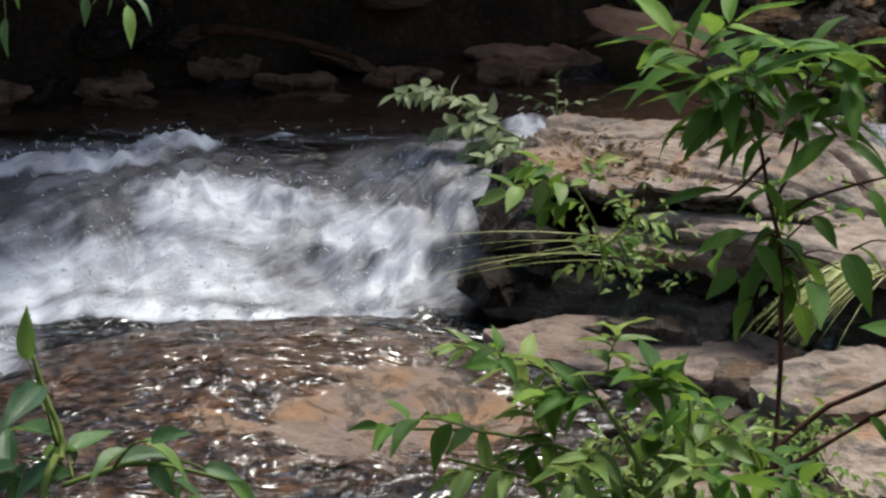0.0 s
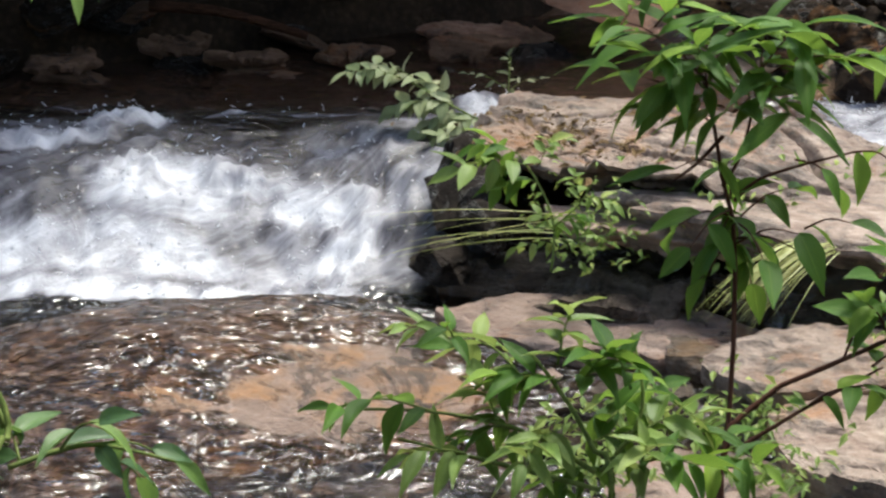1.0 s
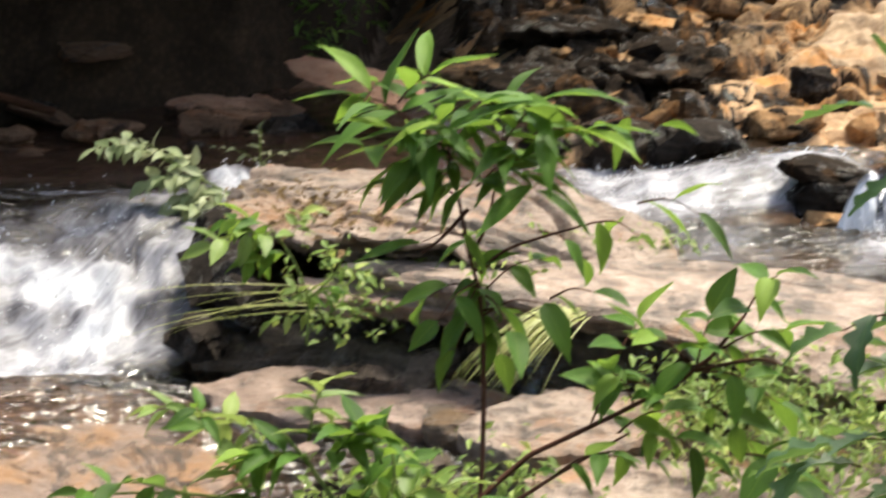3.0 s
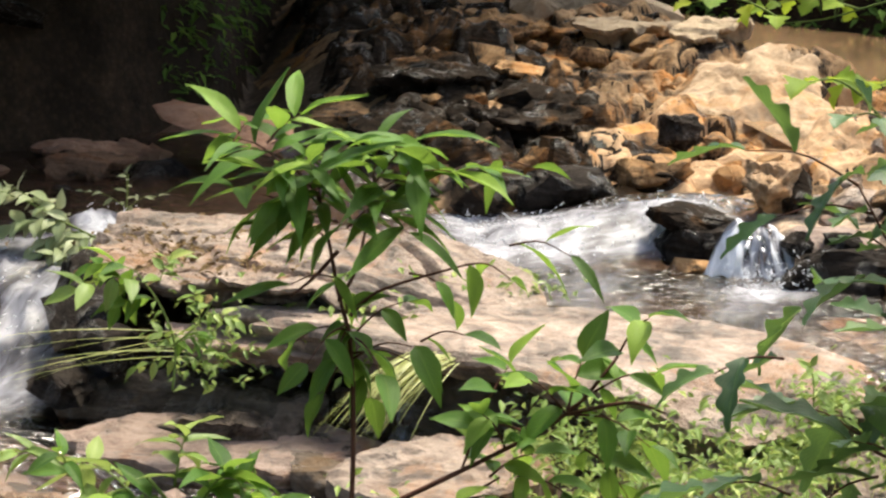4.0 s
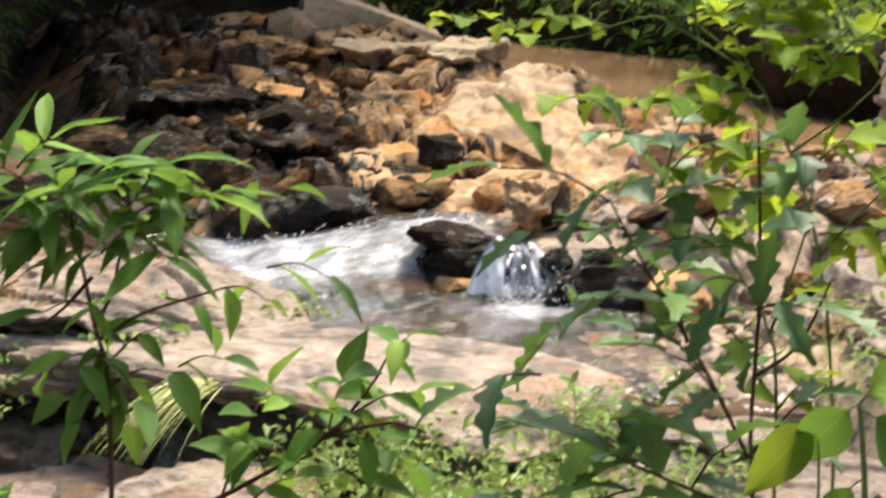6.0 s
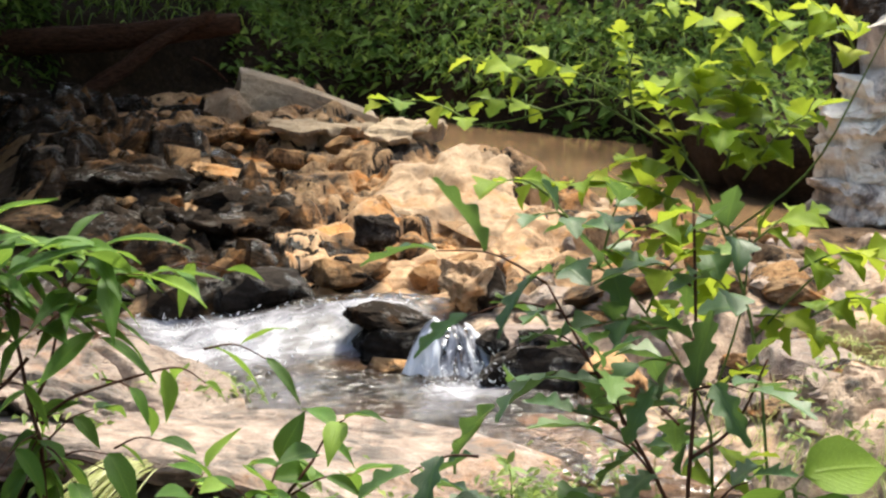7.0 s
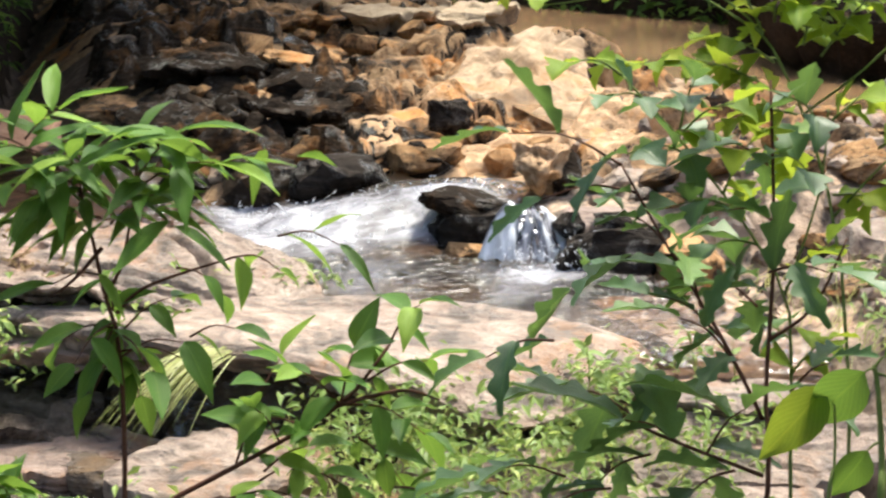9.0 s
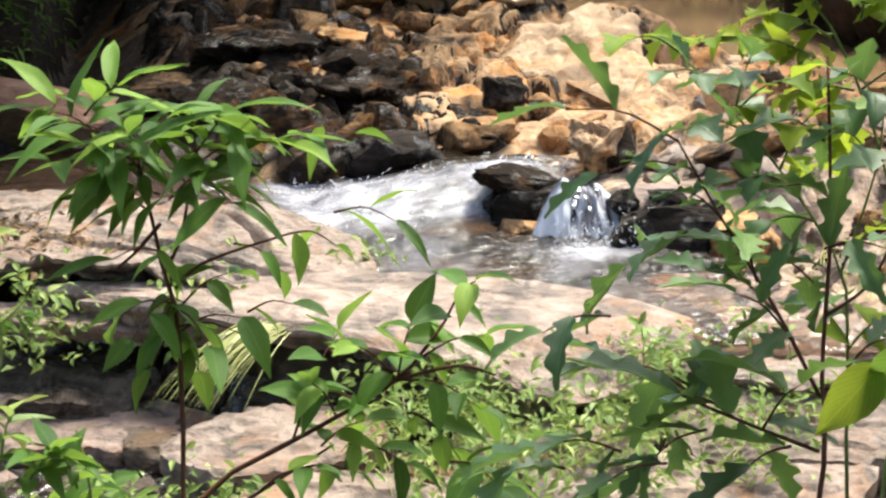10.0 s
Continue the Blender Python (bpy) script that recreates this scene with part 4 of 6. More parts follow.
CROP = "weathered stones of the outcrop"
slab("rock_slab", [(5.46, 12.7), (5.7, 12.85), (5.95, 12.8), (5.9, 12.3), (5.7, 11.9), (5.18, 11.59), (5.2, 12.1)],
     0.94, 0.2, "pale rounded stone at the edge of the pool", MAT_TAN, 53, (0, 0.0), 3, 0.05, group=CROP, relief=0.05)
# black lumps put in for the shade inside hollows of the ochre rock
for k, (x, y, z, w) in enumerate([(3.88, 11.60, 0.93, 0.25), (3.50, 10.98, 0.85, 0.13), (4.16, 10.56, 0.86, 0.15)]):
    boulder("rock", (x, y, z), (w * 1.05, w, w * 0.95), (6, 10, 50 * k), 60 + k, "black stone standing in for a dark hollow in ochre rock", CROP, MAT_BLACK, cuts=16, rough=0.3, fine=4)
boulder("rock", (4.82, 16.4, 1.17), (1.24, 0.6, 0.50), (0, 0, -3), 26, "large grey-brown wedge-shaped stone", CROP, MAT_WEDGE, rough=0.05,
        corners=[(-0.95, -0.7, 0.1), (-0.9, 0.8, 0.1), (-0.9, -0.3, 0.95), (-0.8, 0.7, 1.0), (-0.2, -0.8, 0.55), (-0.3, 0.8, 0.75), (0.95, -0.5, -0.45), (1.0, 0.6, -0.35), (0.9, -0.6, -0.95), (0.9, 0.7, -0.95), (-0.5, -0.9, -0.6), (-0.6, 0.8, -0.6), (0.3, -0.85, 0.15)])
boulder("rock", (4.12, 16.2, 1.10), (0.42, 0.36, 0.40), (0, 24, 30), 27, "pointed tan stone beside a wedge-shaped stone", CROP, MAT_TAN, cuts=5, rough=0.08)
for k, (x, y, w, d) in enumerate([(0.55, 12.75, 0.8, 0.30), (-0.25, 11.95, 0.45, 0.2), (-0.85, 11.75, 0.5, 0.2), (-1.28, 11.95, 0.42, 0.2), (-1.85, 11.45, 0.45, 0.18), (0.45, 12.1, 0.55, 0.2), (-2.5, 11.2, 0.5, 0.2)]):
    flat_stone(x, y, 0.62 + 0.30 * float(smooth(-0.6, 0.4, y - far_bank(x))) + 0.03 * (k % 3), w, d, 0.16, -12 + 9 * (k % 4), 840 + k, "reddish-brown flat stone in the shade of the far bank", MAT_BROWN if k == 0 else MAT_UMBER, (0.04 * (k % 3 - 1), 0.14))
boulder("rock", (1.27, 12.3, 0.84), (1.15, 0.5, 0.17), (0, 4, -48), 29, "rusty brown flat rock at the foot of the dark bank", CROP, MAT_BROWN, cuts=7, rough=0.07)


for k, (x, y, w, d, m, lab) in enumerate([
        (3.85, 15.3, 0.95, 0.50, MAT_OCHRE, "flat ochre stone with a dark underside"), (4.50, 14.95, 0.85, 0.42, MAT_WEDGE, "flat grey-brown stone with a dark underside"), (4.95, 14.35, 0.70, 0.36, MAT_WEDGE, "dark grey flat stone"),
        (3.55, 13.9, 0.80, 0.36, MAT_OCHRE, "stained ochre ledge"), (2.75, 13.3, 0.85, 0.4, MAT_WET, "dark wet ledge"), (3.15, 12.1, 0.65, 0.34, MAT_WET, "dark wet ledge")]):
    flat_stone(x, y, float(ground_height(np.array(x), np.array(y))) + 0.14 + 0.03 * (k % 3), w, d, 0.16, -8 + 17 * (k % 4), 800 + k, lab, m, (0.05 * (k % 3 - 1), 0.06 + 0.05 * (k % 2)))
boulder("rock", (5.42, 9.10, 0.66), (0.62, 0.5, 0.20), (4, -3, 12), 72, "pale flat rock with a dark underside among dry grass", CROP, MAT_SLAB, cuts=8, strata=0.15)
boulder("rock", (5.20, 8.66, 0.60), (0.40, 0.36, 0.24), (0, 6, -20), 73, "grey-brown block among dry grass", CROP, MAT_WEDGE, cuts=9, strata=0.2)
boulder("rock", (5.95, 9.5, 0.72), (0.7, 0.55, 0.24), (-3, 5, 30), 74, "pale tan rock beside dry grass", CROP, MAT_TAN, cuts=8, strata=0.15)

rng = random.Random(7)
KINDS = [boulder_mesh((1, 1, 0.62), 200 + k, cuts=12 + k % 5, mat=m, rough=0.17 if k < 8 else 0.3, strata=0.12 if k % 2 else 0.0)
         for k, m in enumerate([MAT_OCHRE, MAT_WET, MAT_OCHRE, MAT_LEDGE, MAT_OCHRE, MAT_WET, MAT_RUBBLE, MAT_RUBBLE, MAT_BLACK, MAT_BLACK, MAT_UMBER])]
LABEL = ["angular ochre stone on the outcrop", "dark wet stone on the outcrop", "broken ochre stone on the outcrop", "tan layered stone on the outcrop",
         "flat ochre stone on the outcrop", "black shiny stone on the outcrop", "crumbled tan stone on the outcrop", "stained tan stone on the outcrop", "black stone, wet by the cascade, coloured for shade on the bank", "black angular stone by the stream", "brown stone on the far bank, darkened for shade"]


def scatter(n, xs, ys, sizes, pick, group, inside=None, sink=0.18, flat=1.0):
    done = 0
    while done < n:
        x, y = rng.uniform(*xs), rng.uniform(*ys)
        if inside and not inside(x, y):
            continue
        k = rng.choice(pick)
        s = rng.uniform(*sizes) * rng.choice((0.7, 1, 1, 1.35))
        ob = new("rock", KINDS[k])
        z = float(ground_height(np.array(x), np.array(y)))
        ob.matrix_world = pose(x, y, z + s * (0.31 * 0.8 - sink), rng.uniform(-22, 22), rng.uniform(-22, 22), rng.uniform(0, 360)) @ Matrix.Diagonal((s * rng.uniform(0.9, 1.5), s, s * flat * rng.uniform(0.6, 1.0), 1))
        tagged(ob, LABEL[k], "rock", group)
        done += 1


def on_outcrop(x, y):
    if math.hypot(x - 4.8, y - 12.6) < 0.7 or (x > 4.9 and y > 12.8):
        return False
    return y > 10.9 + 0.5 * max(0, 2.7 - x) and y < float(far_bank(x)) + 0.1


scatter(9, (2.2, 5.2), (10.9, 17.8), (0.22, 0.6), [0, 1, 2, 3, 1, 5, 6, 7, 1, 3, 5], "stones of the outcrop", on_outcrop)
scatter(8, (2.1, 3.6), (10.9, 13.6), (0.18, 0.4), [1, 5, 1, 5, 3, 6], "dark stones of the outcrop", on_outcrop)
scatter(44, (4.2, 6.8), (7.2, 11.8), (0.16, 0.4), [0, 2, 4, 6, 7, 1, 5], "stones beside the pool", lambda x, y: x - 0.1 * y > 3.3)
# these stones carry the bank's deep shade in their black and umber colours
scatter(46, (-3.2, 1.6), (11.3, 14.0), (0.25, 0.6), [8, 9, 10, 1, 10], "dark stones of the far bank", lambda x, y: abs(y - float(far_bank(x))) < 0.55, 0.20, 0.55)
scatter(14, (-3.0, 1.6), (10.9, 12.6), (0.3, 0.6), [8, 9], "stones under the dark water", lambda x, y: y < float(far_bank(x)) - 0.1 and y > 10.9, 0.30)
scatter(18, (0.4, 3.6), (6.3, 7.4), (0.14, 0.34), [6, 7, 1, 3], "stones at the near waterside", None, 0.22)
scatter(12, (0.05, 0.75), (8.85, 9.35), (0.14, 0.26), [8, 9], "black stones beside the cascade", None, 0.05)
for k, (x, y, z, s) in enumerate([(0.30, 9.50, 0.42, 0.42), (0.36, 9.85, 0.50, 0.36), (0.22, 9.16, 0.22, 0.30), (0.45, 9.25, 0.36, 0.30)]):
    boulder("rock", (x, y, z), (s, s * 1.1, s * 0.7), (12, -9, 40 * k), 90 + k, "black wet stone at the edge of the cascade", "black stones beside the cascade", MAT_BLACK, cuts=5, rough=0.14, strata=0.3)
scatter(16, (-2.0, 1.0), (6.2, 7.3), (0.14, 0.3), [1, 3, 5, 7], "stones in the shallows", None, 0.22)


def rubble(name, n, xs, ys, sizes, mat, seed, label, inside=None):
    """Many small broken stones joined into one mesh."""
    r = np.random.RandomState(seed)
    src = [boulder_mesh((1, 1, 0.7), 700 + seed + k, cuts=4, mat=mat, fine=1, rough=0.12) for k in range(5)]
    shapes = []
    for me in src:
        v = np.empty(len(me.vertices) * 3)
        me.vertices.foreach_get("co", v)
        shapes.append((v.reshape(-1, 3), [tuple(q.vertices) for q in me.polygons]))
    verts, faces, base, done = [], [], 0, 0
    while done < n:
        x, y = r.uniform(*xs), r.uniform(*ys)
        if inside and not inside(x, y):
            continue
        v, f = shapes[r.randint(5)]
        s = r.uniform(*sizes) * r.choice([0.6, 1, 1, 1.5])
        m = np.array(Euler(r.uniform(-0.5, 0.5, 3) + np.array([0, 0, r.uniform(0, 6)])).to_matrix())
        z = float(ground_height(np.array(x), np.array(y))) + 0.02
        verts.append((v * s * r.uniform(0.7, 1.3, 3)) @ m.T + (x, y, z + 0.15 * s))
        faces += [tuple(i + base for i in q) for q in f]
        base += len(v)
        done += 1
    return tagged(new(name, mesh_from(name, np.concatenate(verts), faces, mat, True, 30)), label, "stones", kind="stuff")


rubble("rubble", 110, (2.6, 5.6), (10.7, 16.5), (0.07, 0.2), MAT_OCHRE, 1, "loose broken ochre stones over the outcrop", on_outcrop)
rubble("dark_rubble", 90, (2.1, 4.0), (10.7, 14.5), (0.07, 0.22), MAT_WET, 2, "loose dark wet stones over the outcrop", on_outcrop)
rubble("waterside_rubble", 380, (3.9, 7.0), (6.6, 11.6), (0.05, 0.16), MAT_SLAB, 3, "loose tan stones beside the pool", lambda x, y: x - 0.1 * y > 3.1)
rubble("shallows_gravel", 260, (-2.2, 2.6), (6.1, 7.2), (0.04, 0.13), MAT_PINK, 4, "small wet stones along the near waterline")


# ---- stone pier, log, sticks ----
def part(name, me, parent, label=""):
    ob = new(name, me)
    ob.parent = parent
    return tagged(ob, label)


pier = tagged(new("stone_pier"), "weathered grey pile of stacked stones standing in the pool", "stone pier")
pier.matrix_world = pose(7.84, 12.2, 0.66)
COURSES = [
    (0.05, 0.15, 0.05, 1.25, 0.9, 0.40, 0, 0), (-0.32, -0.02, 0.36, 0.50, 0.6, 0.30, 12, 0), (0.12, -0.12, 0.36, 0.44, 0.6, 0.28, -8, 1), (0.48, 0.0, 0.38, 0.40, 0.6, 0.34, 20, 0),
    (-0.40, 0.0, 0.62, 0.34, 0.5, 0.26, 6, 1), (-0.14, -0.12, 0.60, 0.36, 0.5, 0.20, -12, 0), (0.14, -0.22, 0.62, 0.34, 0.5, 0.24, 9, 1), (0.46, -0.1, 0.64, 0.40, 0.5, 0.26, -16, 0),
    (-0.36, 0.0, 0.86, 0.40, 0.5, 0.28, -10, 1), (-0.10, -0.10, 0.80, 0.28, 0.45, 0.18, 14, 0), (0.10, -0.20, 0.84, 0.32, 0.45, 0.22, -6, 1), (0.42, -0.1, 0.88, 0.40, 0.5, 0.24, 8, 1),
    (0.06, -0.06, 1.34, 0.86, 0.62, 0.62, -7, 0), (-0.28, -0.04, 1.08, 0.36, 0.5, 0.22, 9, 1), (0.46, -0.08, 1.12, 0.40, 0.5, 0.26, -14, 1)]
for k, (x, y, z, sx, sy, sz, a, pale) in enumerate(COURSES):
    jog = random.Random(300 + k)
    box = [(a * jog.uniform(0.70, 1.0), b * jog.uniform(0.45, 1.0), c * jog.uniform(0.62, 0.95)) for a in (-1, 1) for b in (-1, 1) for c in (-1, 1)]
    box += [(jog.uniform(-0.6, 0.6), -jog.uniform(0.8, 1.3), jog.uniform(-0.6, 0.6)) for _ in range(3)] + [(jog.uniform(-0.5, 0.5), -0.5, jog.uniform(0.95, 1.1))]
    st = part("stone", boulder_mesh((sx * 1.2, sy, sz * 1.2), 300 + k, mat=MAT_LIME if pale else MAT_GREY, rough=0.16 if sz < 0.6 else 0.24, strata=0.45, fine=6, corners=box), pier)
    st.matrix_basis = pose(x, y, z, 5 * (k % 3 - 1), 7 * (k % 4 - 1.5), a)
# rough rubble packed behind the face stones
core = part("core", boulder_mesh((1.05, 0.6, 1.9), 340, cuts=14, mat=MAT_WET, power=8, rough=0.15), pier)
core.matrix_basis = pose(0.05, 0.16, 0.85)


bank = slab("earth_bank", [(7.12, 13.5), (7.45, 12.95), (8.2, 12.8), (9.5, 12.9), (10.6, 14.5), (9.8, 17.0), (8.4, 17.2), (7.8, 15.8), (7.3, 14.4)],
            1.34, 0.85, "dark undercut earth bank beside the pool", MAT_SOIL, 77, (0, 0.05), 5, 0.16, relief=0.12)
tagged(bank, "dark undercut earth bank beside the pool", "bank", kind="structure")


def limb(name, pts, r0, r1, mat, parent=None, seed=0, sides=9, n=14, knobbly=0.12):
    c = bent(pts, n)
    v, f = tube(c, [r0 + (r1 - r0) * i / (n - 1) for i in range(n)], sides, knobbly, seed)
    me = mesh_from(name, v, f, mat)
    ob = new(name, me)
    if parent is not None:
        ob.parent = parent
    return ob


log = tagged(new("fallen_log"), "dark wet fallen log with a forked branch on the far bank", "log")
limb("trunk", [(-0.2, 19.2, 1.10), (1.4, 18.8, 1.30), (2.82, 18.5, 1.43), (3.82, 18.5, 1.52), (4.75, 18.4, 1.65)], 0.15, 0.10, BARK, log, 1, 12, 22)
limb("branch", [(1.8, 17.7, 0.62), (2.75, 18.0, 0.84), (3.28, 18.05, 1.02), (3.77, 18.15, 1.34), (4.1, 18.25, 1.55), (4.5, 18.3, 1.74)], 0.10, 0.05, BARK, log, 2, 10, 20, 0.2)
tagged(limb("stick", [(4.62, 13.54, 1.06), (4.73, 13.43, 1.06), (4.84, 13.32, 1.05)], 0.03, 0.022, WOOD, None, 3, 8, 8), "short weathered stick lying on pale stone", "stick")
tagged(limb("stick", [(4.01, 17.0, 1.46), (4.15, 16.98, 1.40), (4.30, 16.95, 1.27)], 0.014, 0.009, BARK, None, 4, 6, 8), "thin dead stick leaning by a stone", "stick")
tagged(limb("driftwood", [(-1.4, 11.75, 0.95), (-0.95, 11.7, 0.92), (-0.5, 11.65, 0.80)], 0.035, 0.025, BARK, None, 5, 7, 8), "dark wet branch lying on bank stones", "branch")


# ---- leaves ----
def smooth_step(v):
    v = min(max(v, 0.0), 1.0)
    return v * v * (3 - 2 * v)


def leaf_mesh(kind, mat, droop=0.25, fold=0.35, seed=0):
    """A leaf one metre long along +y, base at the origin, face up: lance, oval or lobed."""
    rng = random.Random(seed)
    n = 26 if kind == "lobed" else 17 if kind == "maple" else 9
    verts, faces, uvs = [], [], []
    for i in range(n):
        s = i / (n - 1)
        if kind == "lance":
            w = 0.13 * math.sin(math.pi * s ** 0.75) ** 1.1
        elif kind == "oval":
            w = 0.23 * math.sin(math.pi * s ** 0.72) ** 1.05
        elif kind == "maple":
            w = float(np.interp(s, (0, 0.08, 0.28, 0.36, 0.48, 0.62, 0.82, 1), (0.04, 0.20, 0.44, 0.36, 0.20, 0.25, 0.14, 0)))
        elif kind == "blade":
            w = 0.02 * (1 - s) ** 0.5
        else:                                              # pointed lobes that sweep forward, deep gaps between them
            q = (s * 3.3 + 0.2) % 1.0
            tip = smooth_step(q / 0.66) if q < 0.66 else 1 - smooth_step((q - 0.66) / 0.34)
            env = math.sin(math.pi * min(1, 0.04 + 0.94 * s)) ** 0.6 * (1.12 - 0.45 * s)
            w = (0.125 + 0.135 * tip) * env
        w = max(w, 0.004) * (1 + rng.uniform(-0.06, 0.06))
        z = -droop * s * s + 0.02 * math.sin(6 * s + seed)
        y = s * (1 - 0.25 * droop * s)
        for j, u in enumerate((-1, -0.5, 0, 0.5, 1)):
            sweep = 0.11 * abs(u) * w / 0.3 if kind in ("lobed", "maple") else 0.0
            verts.append((u * w, y + sweep, z + fold * abs(u) * w + 0.012 * math.sin(9 * s + 2 * j + seed)))
            uvs.append((0.5 + 0.5 * u, s))
    for i in range(n - 1):
        for j in range(4):
            faces.append((i * 5 + j, i * 5 + j + 1, (i + 1) * 5 + j + 1, (i + 1) * 5 + j))
    me = mesh_from("leaf", verts, faces, mat)
    layer = me.uv_layers.new(name="uv")
    for loop in me.loops:
        layer.data[loop.index].uv = uvs[loop.vertex_index]
    return me


LEAVES = {}


def leaf_set(kind, mat):
    key = (kind, mat.name)
    if key not in LEAVES:
        LEAVES[key] = [leaf_mesh(kind, mat, d, f, k) for k, (d, f) in enumerate(((0.15, 0.35), (0.35, 0.25), (0.55, 0.4), (0.28, 0.55)))]
    return LEAVES[key]


def leaf_pose(at, way, length, rng, facing=(0.0, -0.45, 1.0), spread=0.45, wide=1.0):
    y = Vector(way).normalized()
    up = Vector(facing) + Vector((rng.uniform(-1, 1), rng.uniform(-1, 1), rng.uniform(-1, 1))) * spread
    z = (up - y * up.dot(y))
    z = z.normalized() if z.length > 1e-3 else y.orthogonal().normalized()
    x = y.cross(z)
    m = Matrix((x, y, z)).transposed().to_4x4()
    return Matrix.Translation(at) @ m @ Matrix.Diagonal((length * wide, length, length, 1))


def shrub(name, label, category, stems, twigs, kind, mat, stem_mat, seed, length=0.12, hang=0.35, spread_deg=60, wide=1.0, face=-0.3, stem_r=0.0065, group="", low=None, flop=True, mix=None):
    """stems: lists of points, thick end first. twigs: (x, y, z, x, y, z, leaves, leaf length factor). low: the kind of leaf, the height below which it grows, and how it hangs and its size against the others. flop: leaves grow to all sides of a twig, not above it alone. mix: a second leaf colour, on some twigs."""
    rng = random.Random(seed)
    base = Vector(stems[0][0])
    top = tagged(new(name), label, category, group)
    top.location = base
    inv = Matrix.Translation(-base)
    for k, pts in enumerate(stems):
        r = stem_r if k == 0 else stem_r * 0.7
        c = bent([Vector(p) - base for p in pts], 14)
        v, f = tube(c, [r * (1 - 0.55 * i / 13) for i in range(14)], 7, 0.1, seed + k)
        part("stem", mesh_from("stem", v, f, stem_mat), top)
    for (x0, y0, z0, x1, y1, z1, n, f) in twigs:
        a, b = Vector((x0, y0, z0)), Vector((x1, y1, z1))
        d = b - a
        mid = a + d * 0.5 + Vector((0, 0, 0.12 * d.length))
        c = bent([a - base, mid - base, b - base], 8)
        v, fc = tube(c, [0.0026 - 0.0017 * i / 7 for i in range(8)], 5, 0.05, seed)
        part("twig", mesh_from("twig", v, fc, stem_mat), top)
        dn = d.normalized()
        e1 = dn.orthogonal().normalized()
        e2 = dn.cross(e1)
        turn0 = rng.uniform(0, 6.28)
        under = low is not None and z1 < low[1]
        tint = mix if mix is not None and rng.random() < 0.4 else mat
        pool_of, drop, size = (leaf_set(low[0], tint), low[2], length * low[3]) if under else (leaf_set(kind, tint), hang, length)
        for i in range(int(n)):
            s = 1.0 if n == 1 else 0.12 + 0.88 * i / (n - 1)
            k = min(int(s * 7), 6)
            at = c[k].lerp(c[k + 1], s * 7 - k) + base
            a = turn0 + 2.4 * i
            side = e1 * math.cos(a) + e2 * math.sin(a)
            side.z = 0.45 * side.z if under or flop else 0.10 + 0.4 * max(side.z, -0.35)
            ang = radians(spread_deg) * (0.25 if i == n - 1 else 1.0) * rng.uniform(0.7, 1.25)
            w = dn * math.cos(ang) + side.normalized() * math.sin(ang) + Vector((0, 0, -drop * rng.uniform(0.2, 1.4)))
            ob = new("leaf", rng.choice(pool_of))
            ob.parent = top
            ob.matrix_basis = inv @ leaf_pose(at, w, size * f * rng.uniform(0.7, 1.2), rng, (0.0, face, 1.0), 0.42, wide * rng.uniform(0.85, 1.2))
    return top


